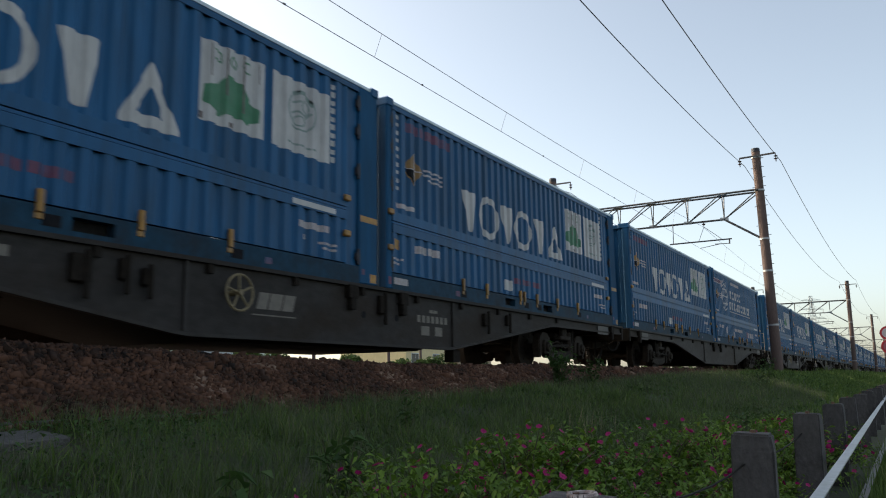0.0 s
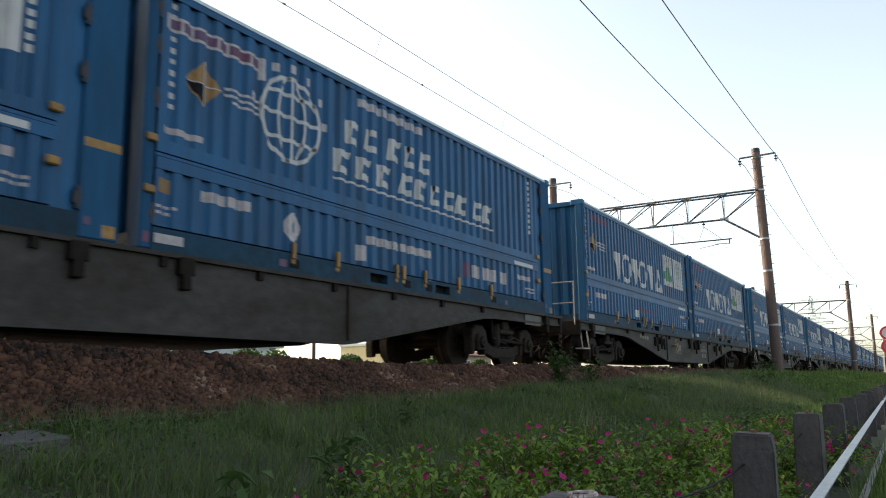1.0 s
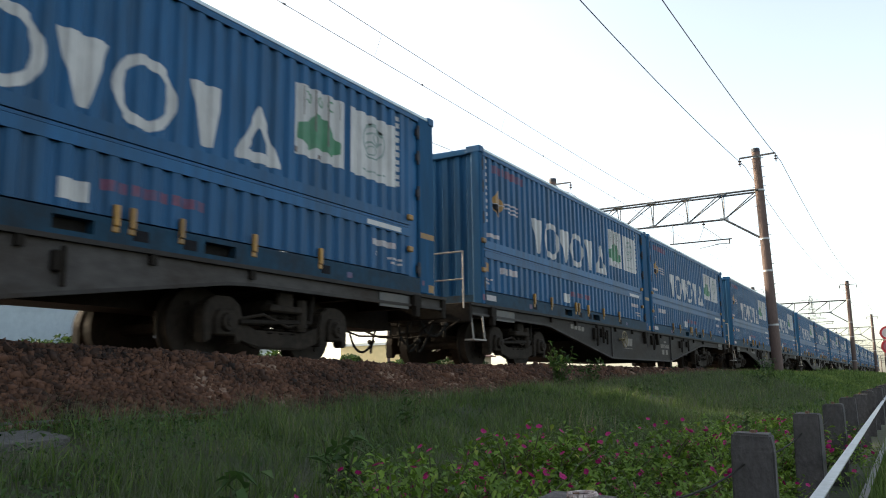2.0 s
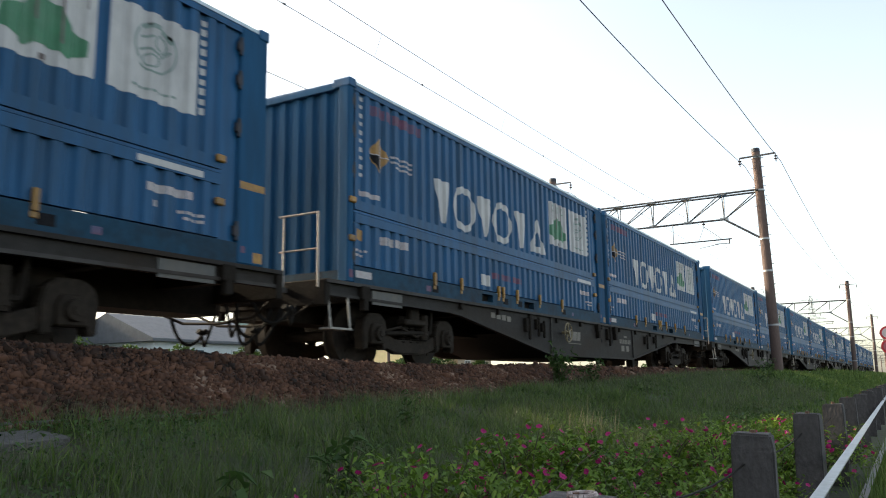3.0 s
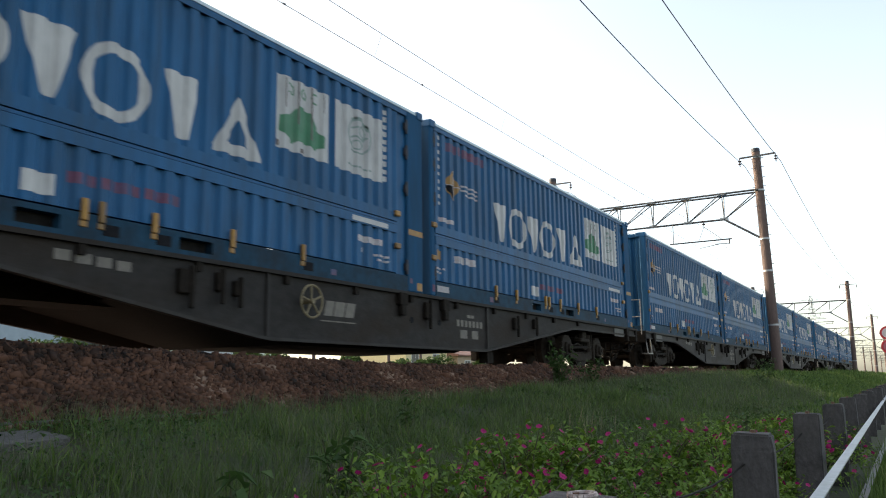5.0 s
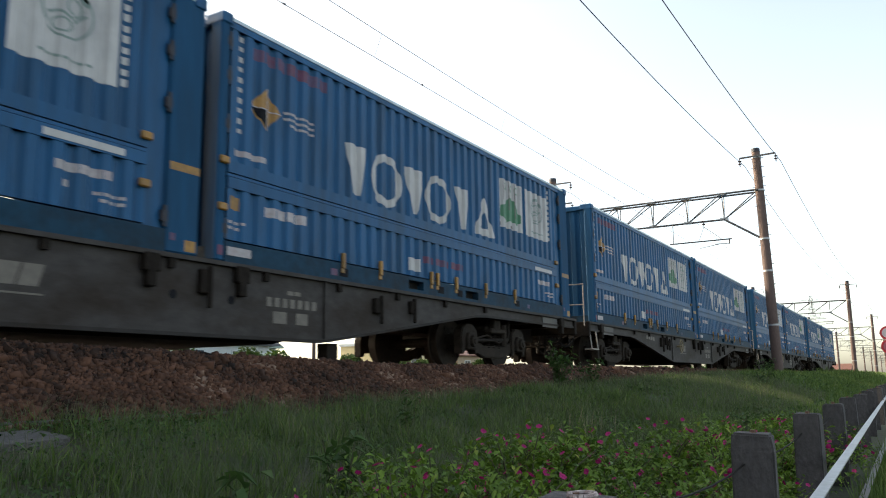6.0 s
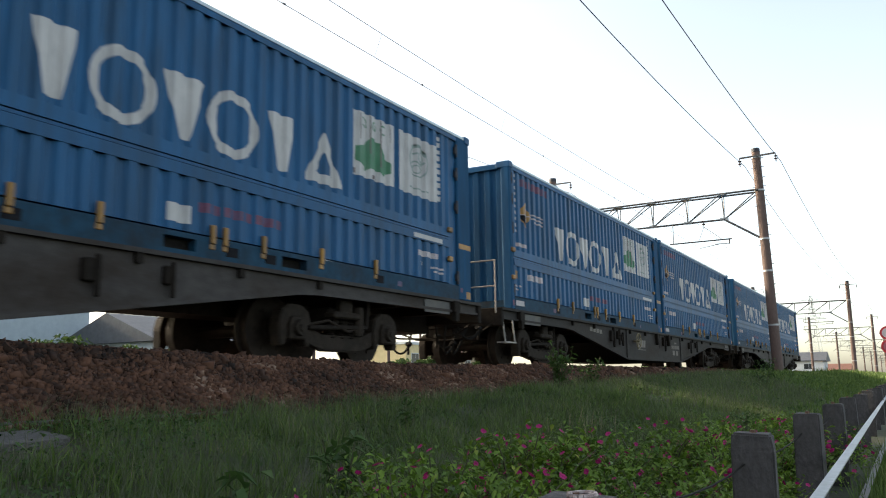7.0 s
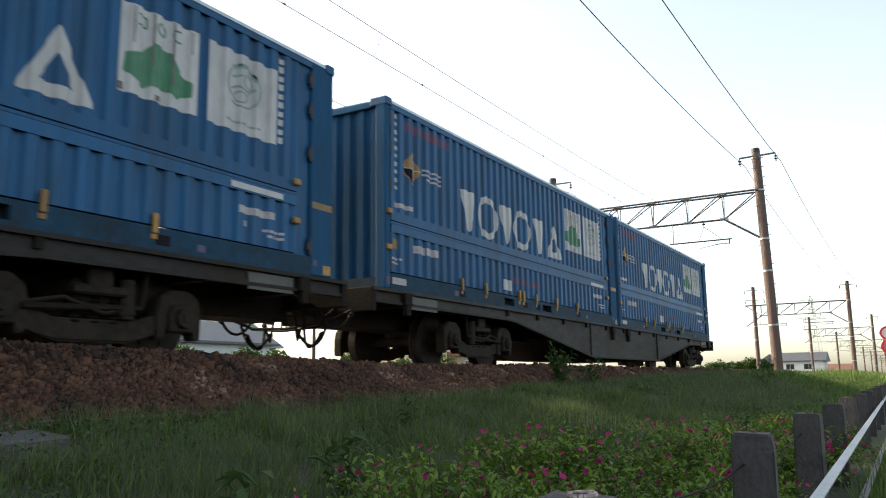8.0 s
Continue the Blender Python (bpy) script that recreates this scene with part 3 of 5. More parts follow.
        painted("globe_letters", marks, PALE, con)
        for l0, n, z0, z1, wd in ((3.03, 2, 1.78, 2.09, 0.41), (4.01, 3, 1.78, 2.09, 0.39), (2.79, 3, 1.36, 1.66, 0.46), (4.29, 5, 1.36, 1.66, 0.40), (6.42, 2, 1.36, 1.66, 0.38)):
            for i in range(n):
                a = l0 + i * wd
                painted("side_emblem", [rect(a, a + wd * 0.30, z0, z1, 0.06), rect(a + wd * 0.30, a + wd * 0.78, z1 - 0.09, z1 - 0.0, 0.02), rect(a + wd * 0.30, a + wd * 0.74, z0, z0 + 0.09, 0.0)], WHITE, con, "bold slanted white emblem shape")
        painted("underline", [rect(2.80, 7.15, 1.26, 1.29)], WHITE, con)
        painted("upper_strip", bars(3.35, 4.94, 2.34, 2.45, 9, 0.12), PALE, con)
        painted("lower_strip", bars(3.51, 5.12, 0.54, 0.65, 8, 0.1), PALE, con)
        painted("carrier_mark", [rect(6.04, 6.30, 0.38, 0.62)], RED_INK, con, "red square mark")
        painted("carrier_text", [rect(6.40 + i * 0.32, 6.64 + i * 0.32, 0.40, 0.60) for i in range(4)], PALE, con)
        painted("round_badge", ring(2.10, 0.52, 0.13, 0.17, 0.10, 16), PALE, con)
        painted("white_notice", [rect(3.30, 3.52, 0.30, 0.50)], PALE, con)
    return con


ALU = mat("pale_roof_edging", (0.42, 0.50, 0.52), 0.4, 0.2, grain=10, vary=0.12)
PANEL_WEAR = mat("rusty_sticker_wear", (0.10, 0.075, 0.07), 0.7, grain=14, vary=0.3)
GREY_INK = mat("grey_green_print", (0.16, 0.22, 0.20), 0.5, grain=12, vary=0.1)


def make_wagon():
    """A long container flat wagon: fish-bellied side sills on two bogies. Its origin is at rail level."""
    wag = new("container_wagon")
    top = 0.985
    for s in (-1, 1):
        bm = bmesh.new()
        prism_x(bm, [(-0.42, top), (19.71, top), (19.71, 0.84), (15.7, 0.82), (15.35, 0.80), (11.7, 0.285), (11.5, 0.265), (6.5, 0.265), (6.3, 0.285), (2.85, 0.80), (2.5, 0.82), (-0.42, 0.84)], s * 1.16, s * 1.205)
        sill = part("side_sill", bm, SILL, wag, "dusty grey fish-bellied side sill")
        bm = bmesh.new()
        lip = (s * 1.165, s * 1.262)
        box(bm, min(lip), max(lip), -0.42, 19.71, 0.955, 0.998)
        part("deck_edge", bm, SILL, wag)
        bm = bmesh.new()
        e = (s * 1.16, s * 1.235)
        pts = [(-0.42, 0.805), (2.5, 0.785), (2.85, 0.765), (6.3, 0.25), (6.5, 0.23), (11.5, 0.23), (11.7, 0.25), (15.35, 0.765), (15.7, 0.785), (19.71, 0.805)]
        prism_x(bm, pts + [(y, z + 0.035) for y, z in pts[::-1]], min(e), max(e))
        part("sill_flange", bm, SILL, wag)
        for y, z0 in ((6.45, 0.28), (11.6, 0.28)):
            bm = bmesh.new()
            r = (s * 1.20, s * 1.236)
            box(bm, min(r), max(r), y - 0.02, y + 0.02, z0, 0.955)
            part("sill_rib", bm, SILL, wag)
        for k in range(11):
            y = 2.9 + k * 1.28
            bm = bmesh.new()
            r = (s * 1.2, s * 1.25)
            box(bm, min(r), max(r), y - 0.035, y + 0.035, 0.86, 0.955)
            part("deck_bracket", bm, UNDER, wag)
        for y in (0.35, 9.05, 10.2, 18.9):
            bm = bmesh.new()
            r = (s * 1.20, s * 1.285)
            box(bm, min(r), max(r), y - 0.09, y + 0.09, 0.80, 0.97)
            box(bm, min(r), max(r), y - 0.05, y + 0.05, 0.66, 0.83)
            soften(bm, 0.01)
            part("locking_bracket", bm, UNDER, wag)
        bm = bmesh.new()
        r = (s * 1.206, s * 1.225)
        box(bm, min(r), max(r), 0.55, 1.25, 0.76, 0.94)
        part("end_plate", bm, PLATE, wag, "pale grey lettered plate")
        bm = bmesh.new()
        box(bm, min(r), max(r), 18.05, 18.75, 0.76, 0.94)
        part("end_plate", bm, PLATE, wag, "pale grey lettered plate")
    bm = bmesh.new()
    box(bm, -0.28, 0.28, -0.40, 19.69, 0.55, 0.95)
    for k in range(14):
        y = 0.3 + k * 1.43
        box(bm, -1.16, 1.16, y - 0.07, y + 0.07, 0.78, 0.96)
    part("centre_sill", bm, UNDER, wag)
    # Tray colour is near-black to paint in the deep shade under the wagon.
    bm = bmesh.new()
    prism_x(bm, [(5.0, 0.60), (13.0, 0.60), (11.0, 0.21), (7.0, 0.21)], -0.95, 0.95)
    part("belly_tray", bm, RUBBER_AND_SHADE, wag, "brake gear tray under the frame, coloured near-black as shade")
    for y0, y1 in ((-0.44, -0.34), (19.63, 19.73)):
        bm = bmesh.new()
        box(bm, -1.25, 1.25, y0, y1, 0.68, 0.995)
        soften(bm, 0.012)
        part("end_beam", bm, UNDER, wag)
    for s, y in ((-1, -0.40), (1, 19.69)):
        cp = bmesh.new()
        box(cp, -0.13, 0.13, min(y, y + s * 0.30), max(y, y + s * 0.30), 0.74, 1.0 - 0.02)
        box(cp, -0.17, 0.17, min(y + s * 0.12, y + s * 0.36), max(y + s * 0.12, y + s * 0.36), 0.72, 1.0 - 0.05)
        soften(cp, 0.025)
        part("coupler", cp, UNDER, wag)
        for x, sag, off in ((0.55, 0.52, 0.0), (0.30, 0.42, 0.06), (-0.45, 0.5, 0.0), (0.9, 0.30, 0.1)):
            bm = bmesh.new()
            pts = [(x + 0.10 * math.sin(k / 10 * math.pi + x * 5), y + s * (0.0 + 0.42 * k / 10), 0.70 - sag * math.sin(k / 10 * math.pi * (0.75 + off)) + 0.05) for k in range(11)]
            tube(bm, pts, 0.021, 6)
            rod(bm, pts[-1], (pts[-1][0], pts[-1][1] + s * 0.05, pts[-1][2] + 0.03), 0.035, 6)
            part("brake_hose", bm, RUBBER_AND_SHADE, wag, "hanging black brake hose")
        bm = bmesh.new()
        tube(bm, [(-0.95, y + s * 0.07, 0.70), (-0.4, y + s * 0.12, 0.50), (0.2, y + s * 0.12, 0.47), (0.75, y + s * 0.10, 0.52), (1.1, y + s * 0.07, 0.72)], 0.018)
        tube(bm, [(0.2, y + s * 0.12, 0.47), (0.2, y + s * 0.10, 0.72)], 0.016)
        part("uncoupling_lever", bm, UNDER, wag)
        bm = bmesh.new()
        box(bm, 0.60, 0.66, min(y, y + s * 0.16), max(y, y + s * 0.16), 0.86, 0.92)
        rod(bm, (0.63, y + s * 0.16, 0.89), (0.63, y + s * 0.21, 0.89), 0.05, 8)
        part("air_cock", bm, PLATE, wag)
    # hand rail, step and brake wheel on the leading end
    bm = bmesh.new()
    for x in (1.16, 0.62):
        rod(bm, (x, -0.47, 0.90), (x, -0.47, 1.80), 0.013, 8)
    rod(bm, (1.17, -0.47, 1.80), (0.55, -0.47, 1.80), 0.013, 8)
    rod(bm, (1.17, -0.47, 1.36), (0.55, -0.47, 1.36), 0.012, 8)
    part("hand_rail", bm, RAILING, wag, "pale painted hand rail on the wagon end")
    bm = bmesh.new()
    for y in (-0.36, 0.02):
        rod(bm, (1.27, y, 0.42), (1.23, y, 0.80), 0.015, 8)
    box(bm, 1.12, 1.29, -0.38, 0.04, 0.40, 0.425)
    part("foot_step", bm, RAILING, wag, "pale painted foot step")
    bm = bmesh.new()
    for k in range(24):
        a, b = k / 24 * 2 * math.pi, (k + 1) / 24 * 2 * math.pi
        rod(bm, (1.335, 7.05 + 0.185 * math.cos(a), 0.69 + 0.185 * math.sin(a)), (1.335, 7.05 + 0.185 * math.cos(b), 0.69 + 0.185 * math.sin(b)), 0.0125, 6)
    for k in range(5):
        a = k / 5 * 2 * math.pi + 0.4
        rod(bm, (1.325, 7.05, 0.69), (1.335, 7.05 + 0.18 * math.cos(a), 0.69 + 0.18 * math.sin(a)), 0.011, 6)
    rod(bm, (1.20, 7.05, 0.69), (1.36, 7.05, 0.69), 0.03, 8)
    part("brake_wheel", bm, WHEELPAINT, wag, "worn yellowish hand brake wheel")
    bm = bmesh.new()
    for l0, l1 in ((7.42, 7.58), (7.60, 7.80), (7.82, 8.00)):
        prism_x(bm, rect(l0, l1, 0.56, 0.74, 0.05), 1.2055, 1.209)
    prism_x(bm, rect(7.36, 8.05, 0.49, 0.505), 1.2055, 1.209)
    part("frame_emblem", bm, STENCIL, wag, "worn pale emblem on the side sill")
    bm = bmesh.new()
    for i in range(7):
        prism_x(bm, rect(10.62 + i * 0.125, 10.70 + i * 0.125, 0.60, 0.70), 1.2055, 1.209)
    for i in range(2):
        prism_x(bm, rect(10.95 + i * 0.12, 11.05 + i * 0.12, 0.745, 0.79), 1.2055, 1.209)
    prism_x(bm, rect(10.72, 10.94, 0.42, 0.55), 1.2055, 1.209)
    prism_x(bm, rect(11.1, 11.3, 0.42, 0.55), 1.2055, 1.209)
    part("frame_lettering", bm, STENCIL, wag, "worn pale stencilled lettering bars")
    bm = bmesh.new()
    for i in range(4):
        prism_x(bm, rect(3.95 + i * 0.2, 4.1 + i * 0.2, 0.80 - 0.01 * i, 0.89 - 0.01 * i), 1.2055, 1.209)
    part("frame_lettering", bm, STENCIL, wag, "worn pale stencilled lettering bars")
    for y, z, w, h in ((5.35, 0.72, 0.28, 0.30), (5.75, 0.76, 0.12, 0.24), (6.0, 0.72, 0.14, 0.2), (12.7, 0.72, 0.25, 0.25), (13.5, 0.76, 0.16, 0.22), (9.75, 0.74, 0.22, 0.3)):
        bm = bmesh.new()
        box(bm, 1.20, 1.27, y - w / 2, y + w * 0.2, z - h * 0.3, z + h / 2)
        rod(bm, (1.27, y, z - h / 2 - 0.08), (1.27, y, z + h / 2 + 0.04), 0.03, 7)
        soften(bm, 0.012)
        part("brake_fitting", bm, UNDER, wag)
    bm = bmesh.new()
    box(bm, 0.98, 1.14, 11.75, 11.95, 0.06, 0.24)
    part("drain_valve", bm, UNDER, wag)
    # Thin black discs on the uncut sill imitate the shade inside round holes.
    for y, z in ((9.35, 0.62), (10.1, 0.62)):
        bm = bmesh.new()
        rod(bm, (1.2052, y, z), (1.2085, y, z), 0.045, 14)
        part("sill_hole", bm, BLACK, wag, "black disc painting the shade of a round hole in the side sill")
    # bogies
    for yb in (1.78, 16.4):
        bm = bmesh.new()
        box(bm, -1.0, 1.0, -0.22, 0.22, 0.42, 0.70)
        box(bm, -0.35, 0.35, -0.3, 0.3, 0.6, 0.8)
        soften(bm, 0.03)
        bog = part("bogie", bm, UNDER, wag, "two-axle bogie brown with brake dust", place=pose(0, yb, 0))
        for s in (-1, 1):
            bm = bmesh.new()
            frame_line = [(-0.80, 0.30), (-0.58, 0.22), (-0.36, 0.15), (0.36, 0.15), (0.58, 0.22), (0.80, 0.30), (0.84, 0.50), (0.62, 0.42), (0.40, 0.33), (-0.40, 0.33), (-0.62, 0.42), (-0.84, 0.50)]
            e = (s * 0.91, s * 1.02)
            prism_x(bm, frame_line, min(e), max(e))
            bmesh.ops.bevel(bm, geom=bm.edges[:], offset=0.02, segments=2, affect='EDGES', clamp_overlap=True)
            part("side_frame", bm, BOX, bog, "cast steel side frame")
            for y in (-0.91, 0.91):
                bm = bmesh.new()
                e = (s * 0.90, s * 1.05)
                arch = [(y - 0.27, 0.20), (y - 0.17, 0.20), (y - 0.16, 0.36), (y + 0.16, 0.36), (y + 0.17, 0.20), (y + 0.27, 0.20), (y + 0.28, 0.46), (y + 0.24, 0.60), (y + 0.12, 0.68), (y - 0.12, 0.68), (y - 0.24, 0.60), (y - 0.28, 0.46)]
                prism_x(bm, arch, min(e), max(e))
                bmesh.ops.bevel(bm, geom=bm.edges[:], offset=0.016, segments=2, affect='EDGES', clamp_overlap=True)
                part("pedestal", bm, BOX, bog, "dusty brown pedestal arch over the axle")
                bm = bmesh.new()
                e = (s * 0.92, s * 1.10)
                prism_x(bm, [(y - 0.14, 0.27), (y + 0.14, 0.27), (y + 0.15, 0.44), (y + 0.10, 0.54), (y - 0.10, 0.54), (y - 0.15, 0.44)], min(e), max(e))
                soften(bm, 0.015)
                part("axle_box", bm, BOX, bog)
                bm = bmesh.new()
                rod(bm, (s * 1.08, y, 0.405), (s * 1.15, y, 0.405), 0.105, 14, 0.09)
                rod(bm, (s * 1.14, y, 0.405), (s * 1.165, y, 0.405), 0.045, 8)
                part("axle_cap", bm, BOX, bog)
            for y in (-0.19, 0.0, 0.19):
                bm = bmesh.new()
                turned(bm, (s * 0.97, y, 0.31), [(0.045 + 0.03 * (k % 2), k * 0.018) for k in range(15)])
                part("spring", bm, UNDER, bog)
            bm = bmesh.new()
            box(bm, min(s * 0.95, s * 1.12), max(s * 0.95, s * 1.12), -0.27, 0.27, 0.555, 0.64)
            box(bm, min(s * 1.0, s * 1.1), max(s * 1.0, s * 1.1), -0.12, 0.12, 0.60, 0.80)
            soften(bm, 0.02)
            part("side_bearer", bm, BOX, bog)
            bm = bmesh.new()
            rod(bm, (s * 1.06, -0.7, 0.42), (s * 1.06, 0.45, 0.47), 0.03, 7)
            rod(bm, (s * 1.06, 0.45, 0.47), (s * 1.06, 0.5, 0.85), 0.03, 7)
            part("brake_rod", bm, UNDER, bog)
            bm = bmesh.new()
            rod(bm, (s * 1.04, 0.30, 0.36), (s * 1.04, 0.30, 0.72), 0.07, 10)
            rod(bm, (s * 1.04, 0.30, 0.40), (s * 1.04, 0.30, 0.44), 0.085, 10)
            part("damper", bm, BOX, bog, "dusty upright damper")
            bm = bmesh.new()
            tube(bm, [(s * 1.04, -0.66, 0.46), (s * 1.07, -0.35, 0.52), (s * 1.07, 0.05, 0.40), (s * 1.05, 0.30, 0.46)], 0.018)
            part("brake_pipe", bm, BOX, bog)
        for y in (-0.91, 0.91):
            bm = bmesh.new()
            rod(bm, (-0.95, 0, 0), (0.95, 0, 0), 0.075, 10)
            for s in (-1, 1):
                rod(bm, (s * 0.535, 0, 0), (s * 0.655, 0, 0), 0.405, 32)
                rod(bm, (s * 0.505, 0, 0), (s * 0.536, 0, 0), 0.432, 32)
                rod(bm, (s * 0.62, 0, 0), (s * 0.70, 0, 0), 0.14, 12)
                for k in range(6):
                    a = k / 6 * 2 * math.pi
                    rod(bm, (s * 0.65, 0.25 * math.cos(a), 0.25 * math.sin(a)), (s * 0.668, 0.25 * math.cos(a), 0.25 * math.sin(a)), 0.03, 6)
            part("wheelset", bm, WHEEL, bog, "steel wheelset", place=pose(0, y, 0.405))
    return wag


RAILING = mat("pale_worn_railing_paint", (0.23, 0.215, 0.195), 0.5, grain=20, vary=0.2, stain=(0.2, 0.16, 0.12), stain_amount=0.6, stain_scale=9)
WHEELPAINT = mat("worn_yellowish_paint", (0.19, 0.145, 0.075), 0.55, grain=15, vary=0.2, stain=(0.12, 0.09, 0.06), stain_amount=0.6, stain_scale=8)
WHEEL = mat("dark_wheel_steel", (0.022, 0.017, 0.014), 0.65, grain=12, vary=0.3, stain=(0.045, 0.034, 0.026), stain_amount=0.5, stain_scale=5, spec=0.1)

WAGON_LABEL = "grey container flat wagon with yellow brake wheel, brown with brake dust"
CON_LABEL = "blue ribbed steel container with white emblem on a flat wagon"
ECO_LABEL = "blue ribbed steel container with white globe emblem on a flat wagon"
WAGONS = []
BOXES = []
first_wagon = tagged(make_wagon(), WAGON_LABEL, "freight wagon", "wagons of the freight train")
first_con = tagged(make_container("maker"), CON_LABEL, "container", "containers on the train")
eco_con = tagged(make_container("globe"), ECO_LABEL, "container", "containers on the train")
TURNED = (0, 9)
for n in range(11):
    WAGONS.append(first_wagon if n == 0 else copy_thing(first_wagon, pose(0, 0, 0)))
    for c in (0, 1):
        if (n, c) == (9, 1):
            BOXES.append((n, c, eco_con))
        else:
            BOXES.append((n, c, first_con if (n, c) == (0, 0) else copy_thing(first_con, pose(0, 0, 0))))


# ---- overhead line ----
POLE_X = -4.6
POLE_L = -13.7
POLE_Y = 33.7
SPAN = 47.0


def make_pole(right):
    """A tapered concrete catenary pole with steel bands, climbing bolts and crossarms."""
    pole = new("catenary_pole")
    bm = bmesh.new()
    rod(bm, (0, 0, -0.9), (0, 0, 8.86), 0.205, 20, 0.165)
    part("shaft", bm, CONCRETE, pole, smooth=False)
    bm = bmesh.new()
    rod(bm, (0, 0, 8.84), (0, 0, 9.0), 0.172, 18, 0.16)
    part("cap", bm, SEAM, pole, "dark cap")
    bm = bmesh.new()
    rod(bm, (0, 0, 0), (0, 0, 0.07), 0.2, 18)
    band = part("band", bm, GALV, pole, "steel band", place=pose(0, 0, 8.58))
    for z in (7.2, 5.2, 3.9, 1.75):
        again(band, pole, pose(0, 0, z))
    bm = bmesh.new()
    rod(bm, (0, 0, 0), (0.10, 0, 0), 0.012, 5)
    bolt = part("climbing_bolt", bm, SEAM, pole, place=pose(0.17, 0.06, 2.2))
    for k in range(1, 17):
        z = 2.2 + k * 0.40
        again(bolt, pole, pose(0.17, 0.06, z) if k % 2 == 0 else pose(0.16, -0.06, z))
        if k % 2:
            again(bolt, pole, pose(-0.16, 0.06, z, 0, 0, 180))
    arms = ((8.64, -0.62, 0.76),) if right else ((8.66, -0.75, 0.95), (7.7, -0.7, 0.98))
    for z, x0, x1 in arms:
        bm = bmesh.new()
        box(bm, x0, x1, -0.23, -0.17, z - 0.03, z + 0.03)
        part("crossarm", bm, TRUSS, pole)
        for x in (x0, x1):
            bm = bmesh.new()
            rod(bm, (x, -0.2, z), (x, -0.2, z - 0.12), 0.018, 6)
            for k in range(2):
                rod(bm, (x, -0.2, z - 0.16 - k * 0.11), (x, -0.2, z - 0.12 - k * 0.11), 0.035, 9, 0.085)
            rod(bm, (x, -0.2, z - 0.12), (x, -0.2, z - 0.36), 0.02, 6)
            part("insulator", bm, PORCELAIN, pole, "brown porcelain insulator")
    return pole


def bar_between(bm, a, b, w=0.03):
    rod(bm, a, b, w, 4)


def make_gantry():
    """A steel truss beam across both tracks, with bracing and the arms that hold the wires."""
    g = new("catenary_gantry")
    xr, xl = POLE_X - 0.18, POLE_L + 0.18
    zt, zb = 7.24, 6.2
    for y in (-0.24, 0.24):
        bm = bmesh.new()
        bar_between(bm, (xr, y, zt), (xl, y, zt - 0.02), 0.042)
        part("top_chord", bm, TRUSS, g)
    bm = bmesh.new()
    n = 5
    xs = [-6.2 - i * 5.9 / (n - 1) for i in range(n)]
    bar_between(bm, (xs[0], 0, zb), (xs[-1], 0, zb), 0.042)
    part("bottom_chord", bm, TRUSS, g)
    for x, p in ((xs[0], xr), (xs[-1], xl)):
        bm = bmesh.new()
        bar_between(bm, (x, 0, zb), (p, 0, 5.25), 0.045)
        part("knee_brace", bm, TRUSS, g)
        for y in (-0.24, 0.24):
            bm = bmesh.new()
            bar_between(bm, (x, 0, zb), (p, y, zt), 0.024)
            part("diagonal", bm, TRUSS, g)
    for i, x in enumerate(xs):
        for y in (-0.24, 0.24):
            bm = bmesh.new()
            bar_between(bm, (x, 0, zb), (x, y, zt), 0.022)
            part("upright", bm, TRUSS, g)
            if i < n - 1:
                bm = bmesh.new()
                bar_between(bm, (xs[i + 1], 0, zb), (x - 0.06, y, zt), 0.024)
                part("diagonal", bm, TRUSS, g)
        bm = bmesh.new()
        box(bm, x - 0.16, x + 0.16, -0.26, 0.26, zt - 0.045, zt + 0.02)
        part("gusset_plate", bm, GALV, g)
        bm = bmesh.new()
        box(bm, x - 0.17, x + 0.17, -0.02, 0.02, zb - 0.05, zb + 0.09)
        part("gusset_plate", bm, GALV, g)
    for xc in (TRACK, TRACK_2):
        bm = bmesh.new()
        bar_between(bm, (xc + 1.22, -0.1, 5.36), (xc - 1.3, -0.1, 5.36), 0.03)
        part("steady_beam", bm, TRUSS, g)
        for x in (xc + 0.12,):
            bm = bmesh.new()
            rod(bm, (x, 0, zb), (x, 0, 6.12), 0.02, 6)
            for k in range(2):
                rod(bm, (x, 0, 6.18 - k * 0.12), (x, 0, 6.23 - k * 0.12), 0.04, 9, 0.085)
            rod(bm, (x, 0, 6.12), (x, 0, 5.98), 0.016, 6)
            part("insulator", bm, PORCELAIN, g)
        bm = bmesh.new()
        for x in (xc - 1.15,):
            rod(bm, (x, 0, zb), (x, -0.1, 5.36), 0.018, 6)
        rod(bm, (xc + 0.12, 0, 5.98), (xc + 0.85, -0.1, 5.37), 0.012, 5)
        rod(bm, (xc + 0.12, 0, 5.98), (xc - 0.1, -0.1, 5.37), 0.010, 5)
        part("hanger", bm, TRUSS, g)
        bm = bmesh.new()
        rod(bm, (xc + 1.12, -0.1, 5.36), (xc + 1.12, -0.1, 5.16), 0.03, 6)
        rod(bm, (xc + 1.12, -0.1, 5.18), (xc + 0.55, -0.1, 5.20), 0.016, 5)
        rod(bm, (xc + 0.75, -0.1, 5.19), (xc - 0.05, -0.1, 5.08), 0.014, 5)
        part("registration_arm", bm, TRUSS, g)
    return g


